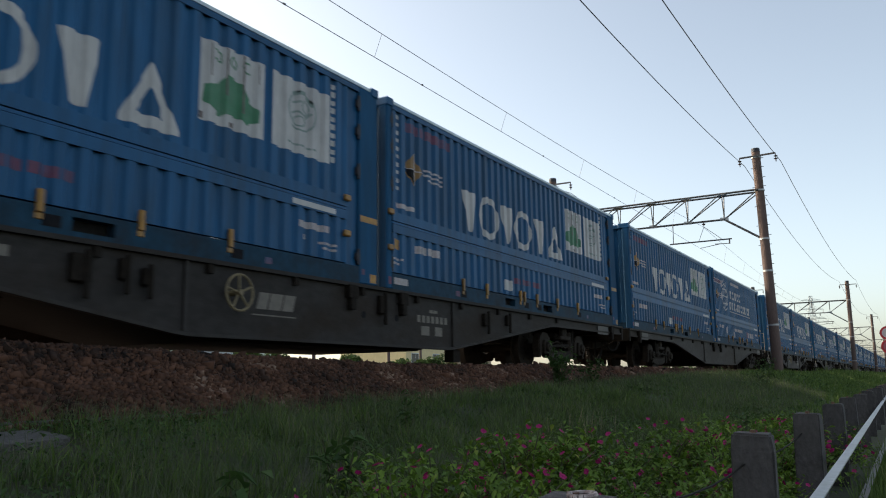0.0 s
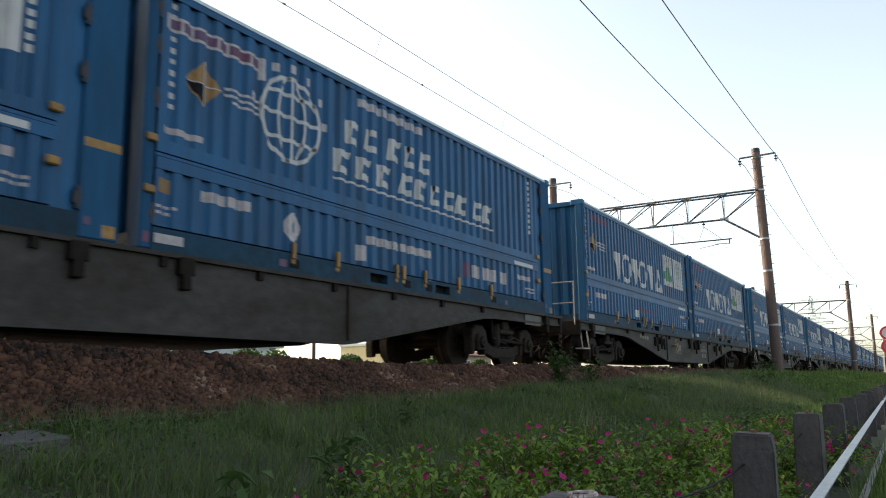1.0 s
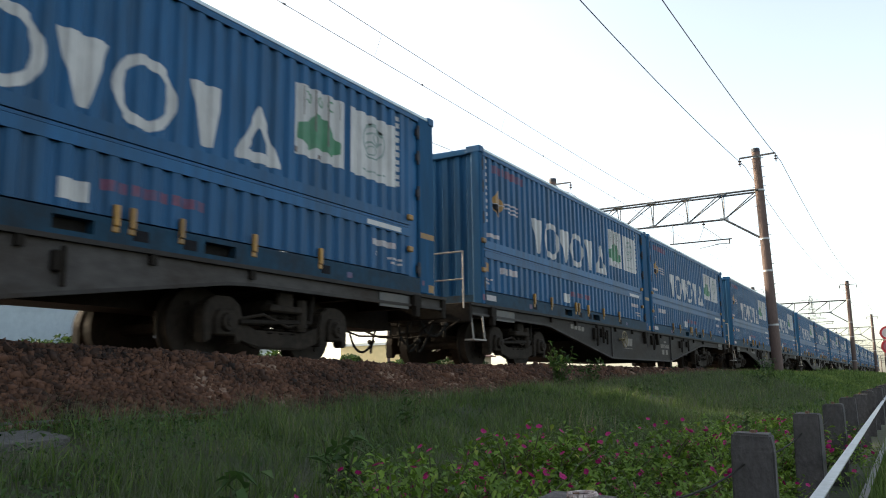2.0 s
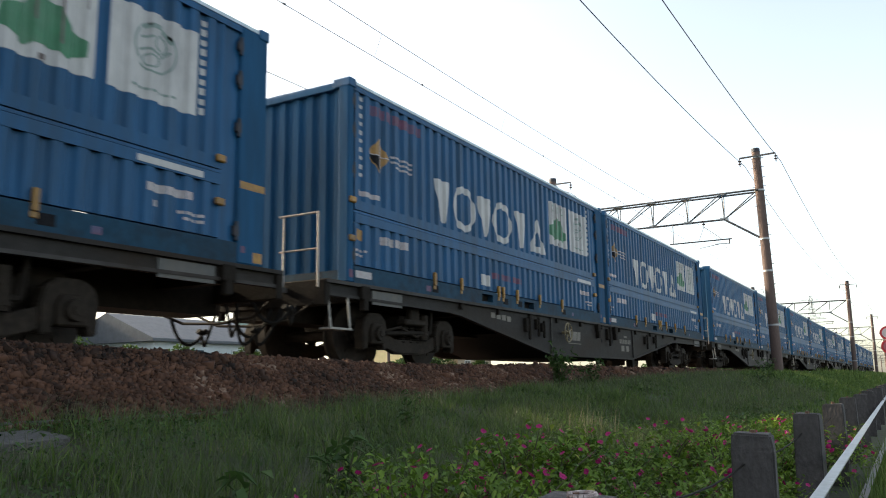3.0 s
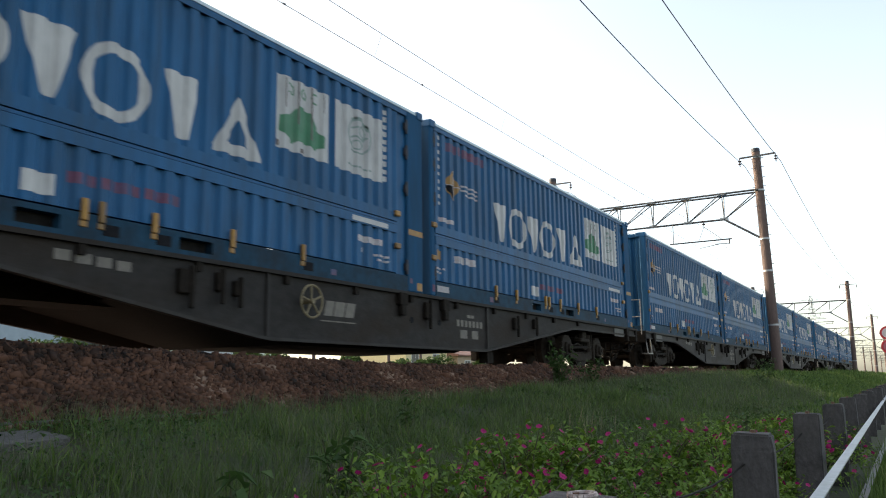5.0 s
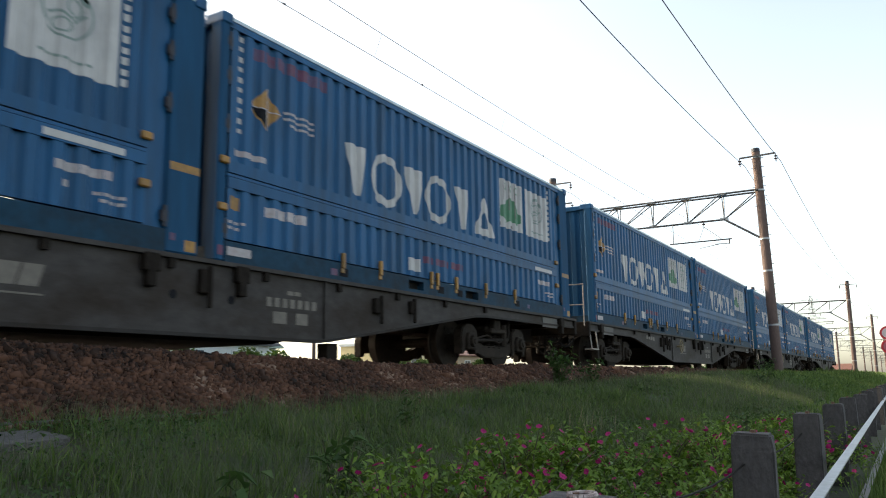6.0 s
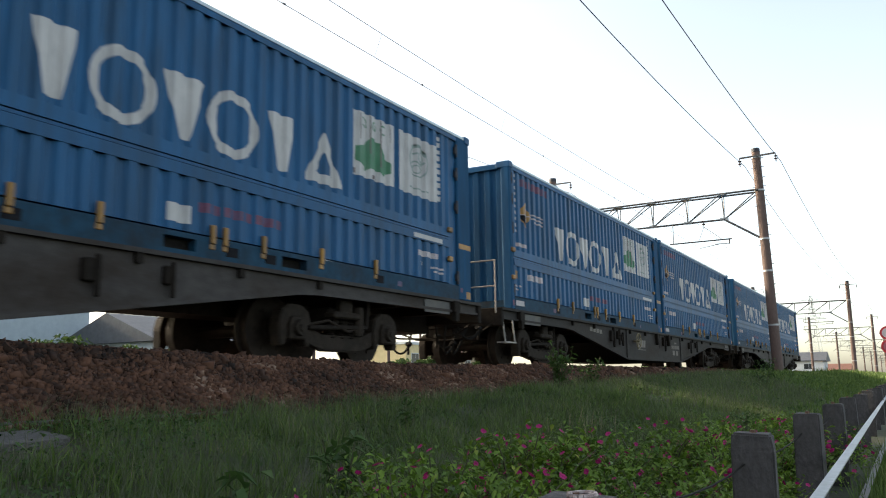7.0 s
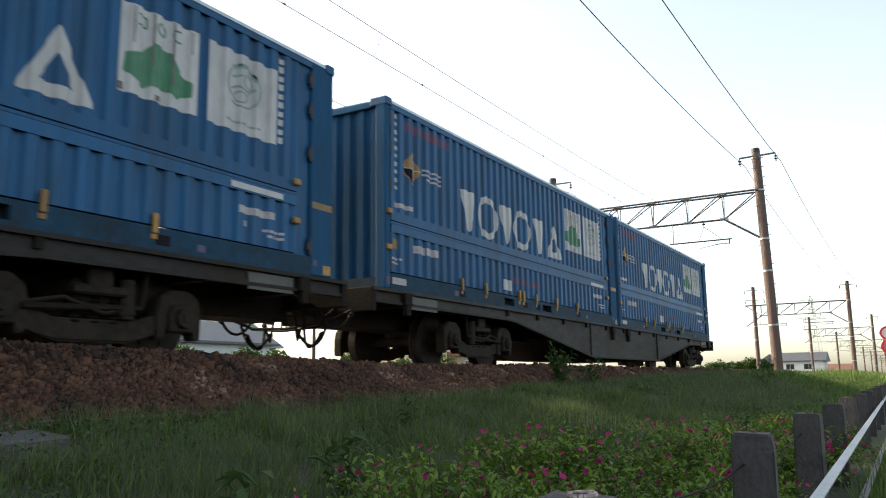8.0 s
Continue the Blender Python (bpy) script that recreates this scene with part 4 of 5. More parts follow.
right_pole = tagged(make_pole(True), "tapered concrete catenary pole with steel bands and climbing bolts", "utility pole", "catenary poles")
left_pole = tagged(make_pole(False), "concrete catenary pole with two crossarms beyond the tracks", "utility pole", "catenary poles")
gantry = tagged(make_gantry(), "grey steel truss gantry spanning both tracks", "gantry", "catenary gantries")
for i in range(9):
    y = POLE_Y + i * SPAN
    for k, (ob, x) in enumerate(((right_pole, POLE_X), (left_pole, POLE_L), (gantry, 0.0))):
        m = pose(x + (1.0 if i and k == 1 else 0), y, -0.7 if i else 0.0, 0, -1.2 if k == 0 and i == 0 else 0, 0)
        if i == 0:
            ob.matrix_basis = m
        else:
            copy_thing(ob, m)


def hung_wire(label, x, z_end, sag, r):
    """A wire from span to span, hanging in a parabola between the poles."""
    bm = bmesh.new()
    pts = []
    for i in range(-1, 8):
        for k in range(14):
            u = k / 14
            pts.append((x, POLE_Y + (i + u) * SPAN - 0.15, z_end - sag * 4 * u * (1 - u)))
    tube(bm, pts, r, 5)
    w = part("overhead_wire", bm, WIRE)
    tagged(w, label, "overhead wire", "overhead wires")
    return w


hung_wire("thin feeder wire hung from the pole crossarm", POLE_X - 0.62, 8.28, 0.85, 0.013)
hung_wire("thin feeder wire hung from the pole crossarm", POLE_X + 0.76, 8.28, 0.72, 0.013)
for xl_off in (-0.75, 0.95):
    hung_wire("thin feeder wire hung from the poles beyond the tracks", POLE_L + xl_off, 8.15, 1.0, 0.011)
for xc in (TRACK, TRACK_2):
    hung_wire("contact wire above the railway track", xc - 0.05, 5.07, 0.0, 0.006)
    hung_wire("messenger wire above the contact wire", xc + 0.10, 5.98, 0.54, 0.006)
    bm = bmesh.new()
    for i in range(-1, 3):
        for k in range(1, 10):
            u = k / 10
            y = POLE_Y + (i + u) * SPAN
            rod(bm, (xc + 0.10, y, 5.98 - 0.54 * 4 * u * (1 - u)), (xc - 0.05, y, 5.07), 0.004, 4)
    dr = part("wire_droppers", bm, WIRE)
    tagged(dr, "thin droppers between messenger and contact wire", "overhead wire", kind="stuff")


def make_clamp(x, y, z):
    c = new("wire_clamp")
    bm = bmesh.new()
    box(bm, -0.01, 0.01, -0.024, 0.024, -0.009, 0.02)
    soften(bm, 0.003)
    part("jaw", bm, WIRE, c)
    bm = bmesh.new()
    rod(bm, (-0.016, 0, 0.01), (0.016, 0, 0.01), 0.005, 6)
    part("bolt", bm, GALV, c)
    c.matrix_basis = pose(x, y, z)
    tagged(c, "small dark clamp gripping the contact wire", "wire clamp", "wire clamps")


for y in (8.0, 11.7, 17.2, 22.5):
    make_clamp(TRACK - 0.05, y, 5.07)


# ---- fence ----
def make_post(seed, h=0.75, w=0.145):
    rng = random.Random(seed)
    p = new("fence_post")
    bm = bmesh.new()
    v = {}
    levels = (0.0, 0.3, h - 0.06, h)
    for i, z in enumerate(levels):
        t = w / 2 * (1.0 if i < 3 else 0.93)
        v[i] = [bm.verts.new((sx * t + rng.uniform(-0.004, 0.004), sy * t * 0.9 + rng.uniform(-0.004, 0.004), z - (rng.uniform(0, 0.012) if i == 3 else 0))) for sx, sy in ((-1, -1), (1, -1), (1, 1), (-1, 1))]
    for i in range(3):
        for k in range(4):
            bm.faces.new((v[i][k], v[i][(k + 1) % 4], v[i + 1][(k + 1) % 4], v[i + 1][k]))
    bm.faces.new(v[0][::-1])
    bm.faces.new(v[3])
    bmesh.ops.bevel(bm, geom=bm.edges[:], offset=0.008, segments=2, affect='EDGES', clamp_overlap=True)
    part("shaft", bm, POST, p)
    bm = bmesh.new()
    rod(bm, (0, 0, h - 0.03), (0, 0, h + 0.008), 0.012, 6)
    part("iron_pin", bm, RAIL, p, "rusty iron pin")
    return p


def post_at(i):
    return -0.542 - 0.008 * i, 1.365 + 1.82 * i


POSTS = []
variants = []
for i in range(24):
    x, y = post_at(i)
    rng = random.Random(i)
    if i < 4:
        p = tagged(make_post(i), "short weathered grey concrete fence post", "fence post", "fence posts along the track")
        variants.append(p)
        m = pose(x, y, -1.18, rng.uniform(-1, 1), rng.uniform(-1, 1), rng.uniform(-5, 5))
        p.matrix_basis = m
    else:
        p = copy_thing(variants[1 + i % 3], pose(x, y, -1.18, rng.uniform(-1.2, 1.2), rng.uniform(-1.2, 1.2), rng.uniform(-6, 6)))
    POSTS.append(p)


def make_rail(xa, xb, z, w, h, label, material):
    """An angle-iron rail running along the fence, with bolt heads on its face."""
    y0, y1 = 0.9, 24.0
    prof = [(0, 0), (w, 0), (w, -0.006), (0.006, -0.006), (0.006, -h), (0, -h)]
    bm = bmesh.new()
    a = [bm.verts.new((xa + px, y0, z + pz)) for px, pz in prof]
    b = [bm.verts.new((xb + px, y1, z + pz)) for px, pz in prof]
    bm.faces.new(a)
    bm.faces.new(b[::-1])
    for i in range(6):
        bm.faces.new((a[i], b[i], b[(i + 1) % 6], a[(i + 1) % 6]))
    r = part("fence_rail", bm, material)
    tagged(r, label, "fence rail", "fence rails")


make_rail(-0.33, -0.646, -0.648, 0.044, 0.05, "galvanised angle-iron rail along the fence posts", GALV)
make_rail(-0.325, -0.36, -0.888, 0.04, 0.04, "lower dull steel rail half hidden in grass", TRUSS)


def make_fence_wire():
    bm = bmesh.new()
    pts = []
    for i in range(14):
        x, y = post_at(i)
        z = -0.54 if i else -0.45
        for k in range(6):
            u = k / 6
            xn, yn = post_at(i + 1)
            zn = -0.54
            pts.append((x + (xn - x) * u - 0.02, y + (yn - y) * u, z + (zn - z) * u - 0.10 * u * (1 - u) * (2.0 if i == 0 else 1.0)))
    tube(bm, pts, 0.0035, 5)
    w = part("fence_wire", bm, RUBBER_AND_SHADE)
    tagged(w, "slack dark wire strung between the fence posts", "wire")
    bm = bmesh.new()
    x, y = post_at(0)
    for k in range(18):
        a, b = k / 18 * 2 * math.pi, (k + 1) / 18 * 2 * math.pi
        rod(bm, (x + 0.028 + 0.022 * math.cos(a), y - 0.02 + 0.03 * math.sin(a), -0.425), (x + 0.028 + 0.022 * math.cos(b), y - 0.02 + 0.03 * math.sin(b), -0.425), 0.005, 6)
    c = part("rope_tie", bm, ROPE)
    tagged(c, "pale and dark braided rope tie on the fence post", "rope")


ROPE = mat("braided_rope", (0.36, 0.30, 0.28), 0.8, grain=70, vary=0.6, stain=(0.10, 0.04, 0.04), stain_amount=0.9, stain_scale=60)
make_fence_wire()


def make_trough():
    """A line of low concrete cable trough lids at the foot of the ballast, half sunk in grass."""
    t = tagged(new("cable_trough"), "low grey concrete cable trough half sunk in the grass", "cable trough")
    bm = bmesh.new()
    box(bm, -0.02, 0.04, 0, 0.98, 0.0, 0.10)
    soften(bm, 0.008)
    first = part("trough_edge", bm, SLAB, t, place=pose(-4.62, 1.6, -0.525))
    for i in range(1, 3):
        again(first, t, pose(-4.62, 1.6 + i, -0.525 - 0.004 * i, 0, i * 0.8 - 1.5, 0.4 * (i % 3)))
    bm = bmesh.new()
    box(bm, -0.16, 0.16, 0, 0.75, 0.0, 0.08)
    soften(bm, 0.012)
    lid = part("trough_lid", bm, SLAB, t, place=pose(-4.22, 2.12, -0.575, 1, 6, 3))
    again(lid, t, pose(-4.24, 1.32, -0.575, -1, 5, 1))


make_trough()


# ---- plants ----
def blades(name, label, n, x0, x1, y0, y1, h0, h1, w, material, seed, power=1.0, lean=0.35, keep=None):
    """Grass: n bent blades of three triangles each on the ground between those bounds."""
    rng = np.random.default_rng(seed)
    x = rng.uniform(x0, x1, n)
    y = y0 + (y1 - y0) * rng.uniform(0, 1, n) ** power
    clump = np.array([noise.noise((a * 1.7, b * 1.7, 3.0)) for a, b in zip(x, y)])
    ok = (rng.uniform(-0.55, 0.75, n) < clump + 0.25) & (np.hypot(x, y) > 1.5)
    if keep is not None:
        ok &= keep(x, y)
    x, y, clump = x[ok], y[ok], clump[ok]
    n = len(x)
    z = land(x, y) - 0.02
    h = rng.uniform(h0, h1, n) * (1 + 0.5 * clump)
    a = rng.uniform(0, 2 * np.pi, n)
    ww = w * rng.uniform(0.6, 1.4, n) * (1 + 0.05 * np.maximum(y - 3, 0))
    dx, dy = np.cos(a), np.sin(a)
    ln = h * rng.uniform(0.05, lean, n)
    b = rng.uniform(0, 2 * np.pi, n)
    lx, ly = np.cos(b) * ln, np.sin(b) * ln
    P = np.empty((n, 5, 3))
    P[:, 0] = np.stack([x - dx * ww / 2, y - dy * ww / 2, z], -1)
    P[:, 1] = np.stack([x + dx * ww / 2, y + dy * ww / 2, z], -1)
    P[:, 2] = np.stack([x + lx * 0.3 + dx * ww * 0.4, y + ly * 0.3 + dy * ww * 0.4, z + h * 0.55], -1)
    P[:, 3] = np.stack([x + lx * 0.3 - dx * ww * 0.4, y + ly * 0.3 - dy * ww * 0.4, z + h * 0.55], -1)
    P[:, 4] = np.stack([x + lx, y + ly, z + h], -1)
    t = np.array([(0, 1, 2), (0, 2, 3), (3, 2, 4)])
    tris = (t[None] + (np.arange(n) * 5)[:, None, None]).reshape(-1, 3)
    g = soup(name, P.reshape(-1, 3), tris, material)
    tagged(g, label, "grass", kind="stuff")


def off_lid(x, y):
    return ~((x > -4.42) & (x < -3.72) & (y > 1.1) & (y < 2.95))


blades("verge_grass", "lush green grass on the shaded verge", 72000, -4.6, -0.75, -2, 10.5, 0.06, 0.19, 0.007, GRASS, 11, 1.1, 0.75, off_lid)
blades("fine_grass", "fine hazy seeding grass at the foot of the ballast", 64000, -4.75, -1.7, 1.5, 20, 0.06, 0.25, 0.0035, GRASS_FINE, 12, 1.3, 0.6, off_lid)
blades("bank_grass", "rough grass on the bank beside the track", 66000, -4.9, -0.75, 9.5, 52, 0.05, 0.20, 0.008, GRASS, 13, 1.4, 0.7)
blades("far_grass", "rough grass along the distant verge", 26000, -4.9, 3.0, 45, 150, 0.15, 0.4, 0.012, GRASS, 14, 1.3)
blades("field_grass", "grass on the outer side of the fence", 26000, -0.26, 3.0, 3.0, 40, 0.10, 0.34, 0.007, GRASS, 15, 1.5)
blades("near_field_grass", "rough grass at the foot of the fence rails", 26000, -0.36, 1.6, 1.55, 9.0, 0.08, 0.30, 0.006, GRASS, 17, 1.3, 0.6)
blades("dry_stalks", "pale dry seed stalks standing in the verge grass", 70, -2.9, -2.4, 6.6, 7.6, 0.16, 0.34, 0.005, DRY_GRASS, 18, 1.0, 0.25)
blades("dry_tuft", "tuft of pale dry grass at the ballast toe", 200, -4.75, -4.5, 7.1, 7.9, 0.08, 0.20, 0.005, DRY_GRASS, 19, 1.0, 0.6)
blades("far_side_grass", "weedy grass beyond the tracks", 16000, -20, -14.2, 4, 80, 0.25, 0.7, 0.016, GRASS, 16, 1.0)


def leaf_arrays(rng, centres, normals_up, size, aspect=0.55):
    n = len(centres)
    a = rng.uniform(0, 2 * np.pi, n)
    tilt = rng.uniform(-0.9, 0.9, n)
    d = np.stack([np.cos(a) * np.cos(tilt), np.sin(a) * np.cos(tilt), np.sin(tilt)], -1)
    s = np.stack([-np.sin(a), np.cos(a), rng.uniform(-0.5, 0.5, n)], -1)
    s /= np.linalg.norm(s, axis=1)[:, None]
    L = (size * rng.uniform(0.6, 1.3, n))[:, None]
    up = np.array([0, 0, 1.0])
    P = np.empty((n, 4, 3))
    P[:, 0] = centres - d * L / 2
    P[:, 1] = centres + s * L * aspect / 2 + up * L * 0.12
    P[:, 2] = centres + d * L / 2 - up * L * 0.1
    P[:, 3] = centres - s * L * aspect / 2 + up * L * 0.12
    t = np.array([(0, 1, 2), (0, 2, 3)])
    return P.reshape(-1, 3), (t[None] + (np.arange(n) * 4)[:, None, None]).reshape(-1, 3)


def ground_cover(n, x0, x1, y0, y1, seed, size, material, label):
    """Small broad leaves close to the soil, in drifts."""
    rng = np.random.default_rng(seed)
    x, y = rng.uniform(x0, x1, n), y0 + (y1 - y0) * rng.uniform(0, 1, n) ** 1.2
    drift = np.array([noise.noise((a * 0.9, b * 0.9, 9.0)) for a, b in zip(x, y)])
    ok = (drift > rng.uniform(-0.5, 0.35, n)) & (np.hypot(x, y) > 1.5)
    x, y, drift = x[ok], y[ok], drift[ok]
    z = land(x, y) + rng.uniform(0.0, 0.13, len(x)) * (0.6 + np.clip(drift, 0, 1))
    v, t = leaf_arrays(rng, np.stack([x, y, z], -1), None, size)
    g = soup("ground_cover", v, t, material)
    tagged(g, label, "weeds", kind="stuff")


ground_cover(32000, -4.6, -0.7, 0.8, 10.5, 21, 0.034, WEED_LEAF, "low broad-leaved weeds among the verge grass")
ground_cover(16000, -4.7, -0.75, 9.5, 44, 22, 0.07, WEED_LEAF, "low broad-leaved weeds farther along the verge")


def make_rose(seed):
    """A low wild rose: arching stems, leaflets along them, open magenta flowers."""
    rng = np.random.default_rng(seed)
    bush = new("rose_bush")
    bm = bmesh.new()
    centres, tips = [], []
    for k in range(22):
        a = rng.uniform(0, 6.28)
        r = rng.uniform(0.10, 0.46)
        h = rng.uniform(0.17, 0.40) * (1.15 - r)
        p0 = Vector((0.25 * r * math.cos(a), 0.25 * r * math.sin(a), -0.03))
        p1 = Vector((0.7 * r * math.cos(a), 0.7 * r * math.sin(a), h * 0.75))
        p2 = Vector((r * math.cos(a), r * math.sin(a), h))
        rod(bm, p0, p1, 0.005, 5, 0.004)
        rod(bm, p1, p2, 0.004, 5, 0.002)
        tips.append(p2)
        for j in range(9):
            u = rng.uniform(0.15, 1.05)
            q = p0.lerp(p1, u / 0.6) if u < 0.6 else p1.lerp(p2, (u - 0.6) / 0.4)
            for m in range(7):
                centres.append(np.array(q) + rng.normal(0, 0.032, 3))
    part("stem_tangle", bm, STEM, bush)["kind"] = "stuff"
    v, t = leaf_arrays(rng, np.array(centres), None, 0.036)
    leaves = soup("foliage", v, t, ROSE_LEAF, bush)
    leaves["kind"] = "stuff"
    bm = bmesh.new()
    for k in range(5):
        a = k / 5 * 2 * math.pi
        c, s = math.cos(a), math.sin(a)
        pts = [(0, 0, 0), (0.007, -0.005, 0.003), (0.012, -0.007, 0.005), (0.0145, 0.0, 0.004), (0.012, 0.007, 0.005), (0.007, 0.005, 0.003)]
        bm.faces.new([bm.verts.new((x * c - y * s, x * s + y * c, z)) for x, y, z in pts])
    first = None
    for k in range(18):
        p = tips[k + 4]
        m = pose(p.x, p.y, p.z + 0.015, rng.uniform(20, 75), rng.uniform(-25, 25), rng.uniform(-40, 60))
        if first is None:
            first = part("flower", bm, PETAL, bush, "magenta five-petalled flower", place=m)
        else:
            again(first, bush, m)
    return bush


roses = [tagged(make_rose(40 + i), "low wild rose bush with magenta flowers in the verge", "rose bush", "rose bushes along the fence") for i in range(3)]
rng_r = random.Random(4)
spots = []
for k in range(46):
    y = 2.4 + 5.7 * (k / 46) ** 0.9
    lo = -1.87 - 0.12 * (y - 2.45) if y < 4.0 else -2.13 + 0.26 * (y - 4.0)
    x = rng_r.uniform(lo, -0.74)
    spots.append((x, y))
for k, (x, y) in enumerate(spots):
    s = rng_r.uniform(0.8, 1.1)
    m = pose(x, y, float(land(x, y)) - 0.01, rng_r.uniform(-6, 6), rng_r.uniform(-6, 6), rng_r.uniform(0, 360)) @ Matrix.Scale(s, 4)
    if k < 3:
        roses[k].matrix_basis = m
    else:
        copy_thing(roses[k % 3], m)


def make_weed(seed, h, n, leaf, spread, name="tall_weed"):
    rng = np.random.default_rng(seed)
    w = new(name)
    bm = bmesh.new()
    centres = []
    for k in range(n):
        a, r = rng.uniform(0, 6.28), rng.uniform(0.2, 1.0) * spread
        top = Vector((r * math.cos(a), r * math.sin(a), h * rng.uniform(0.6, 1.0)))
        rod(bm, (0.2 * top.x, 0.2 * top.y, -0.03), top, 0.006, 5, 0.002)
        for j in range(16):
            u = rng.uniform(0.2, 1.03)
            centres.append(np.array((top.x * (0.2 + 0.8 * u), top.y * (0.2 + 0.8 * u), top.z * u)) + rng.normal(0, 0.03, 3))
    part("stem_tangle", bm, STEM, w)["kind"] = "stuff"
    v, t = leaf_arrays(rng, np.array(centres), None, leaf, 0.4)
    f = soup("foliage", v, t, WEED_LEAF, w)
    f["kind"] = "stuff"
    return w


for k, (x, y, h, n, leaf, sp) in enumerate(((-4.5, 11.1, 0.70, 16, 0.10, 0.26), (-4.42, 12.0, 0.52, 10, 0.09, 0.22), (-2.19, 2.25, 0.34, 6, 0.10, 0.2), (-2.5, 3.25, 0.36, 5, 0.09, 0.16),
                                           (-1.87, 1.9, 0.30, 7, 0.09, 0.22), (-1.28, 7.2, 0.45, 6, 0.07, 0.15), (-3.5, 5.4, 0.36, 4, 0.06, 0.1), (-2.8, 18, 0.5, 8, 0.09, 0.3), (-3.6, 24.5, 0.5, 9, 0.09, 0.4))):
    weed = tagged(make_weed(70 + k, h, n, leaf, sp), "dark green leafy weed standing in the verge grass", "weed", "weeds in the verge")
    weed.matrix_basis = pose(x, y, float(land(x, y)))


def make_bush(seed, lx, ly, h, count, leaf):
    """A hedge or shrub: short trunks and many leaves in lumps with gaps."""
    rng = np.random.default_rng(seed)
    b = new("shrub")
    lumps = []
    m = max(5, int(lx * ly * 0.9))
    for k in range(m):
        lumps.append((rng.uniform(-lx / 2, lx / 2), rng.uniform(-ly / 2, ly / 2), h * rng.uniform(0.25, 0.75), rng.uniform(0.25, 0.5) * h))
    bm = bmesh.new()
    for x, y, z, r in lumps:
        rod(bm, (x * 0.9, y * 0.95, -0.1), (x, y, z), 0.03, 5, 0.012)
    part("trunk_tangle", bm, STEM, b)["kind"] = "stuff"
    idx = rng.integers(0, m, count)
    d = rng.normal(0, 1, (count, 3))
    d /= np.linalg.norm(d, axis=1)[:, None]
    L = np.array(lumps)[idx]
    c = L[:, :3] + d * (L[:, 3] * rng.uniform(0.5, 1.08, count))[:, None]
    c[:, 2] = np.abs(c[:, 2])
    v, t = leaf_arrays(rng, c, None, leaf)
    f = soup("foliage", v, t, TREE_LEAF, b)
    f["kind"] = "stuff"
    return b


for k, (x, y, lx, ly, h, cnt, leaf) in enumerate(((-17.7, 10.8, 1.6, 9, 1.25, 12000, 0.14), (-17.5, 19.8, 1.6, 9, 1.15, 12000, 0.14), (-17.9, 29.3, 2, 9.5, 1.05, 12000, 0.14), (-18.1, 41.3, 2, 14, 0.9, 12000, 0.16),
                                                 (-18.1, 59.6, 2, 22, 0.9, 11000, 0.2), (-20.8, 91.7, 5, 28, 1.0, 9000, 0.25), (-21.9, 120.7, 7, 10, 1.9, 12000, 0.34), (-18.4, 118, 2.4, 3, 2.3, 6000, 0.30))):
    hedge = tagged(make_bush(100 + k, lx, ly, h, cnt, leaf), "unclipped green hedge beyond the railway tracks", "hedge", "hedges beyond the tracks")
    hedge.matrix_basis = pose(x, y, float(land(x, y)))


# ---- buildings beyond the line ----
def stucco(name, c):
    return mat(name, c, 0.85, grain=3, vary=0.06, stain=(c[0] * 0.75, c[1] * 0.75, c[2] * 0.75), stain_amount=0.5, stain_scale=0.5, bump=0.1)


CREAM = stucco("cream_render", (0.62, 0.50, 0.28))
PALEWALL = stucco("pale_wall_panel", (0.58, 0.60, 0.60))
GREYWALL = stucco("blue_grey_sheet_wall", (0.34, 0.39, 0.42))
TILE = mat("dark_grey_roof_tile", (0.075, 0.08, 0.09), 0.6, grain=3, vary=0.2, stain=(0.12, 0.12, 0.12), stain_amount=0.5, bump=0.3, bump_scale=8)
BROWNROOF = mat("brown_roof_tile", (0.17, 0.075, 0.05), 0.7, grain=3, vary=0.2, bump=0.3, bump_scale=8)
GREENROOF = mat("grey_green_sheet_roof", (0.22, 0.30, 0.26), 0.55, grain=3, vary=0.12, stain=(0.2, 0.22, 0.2), stain_amount=0.5, bump=0.1)
GLASS = mat("dark_window_glass", (0.03, 0.035, 0.04), 0.08, grain=2, vary=0.1)


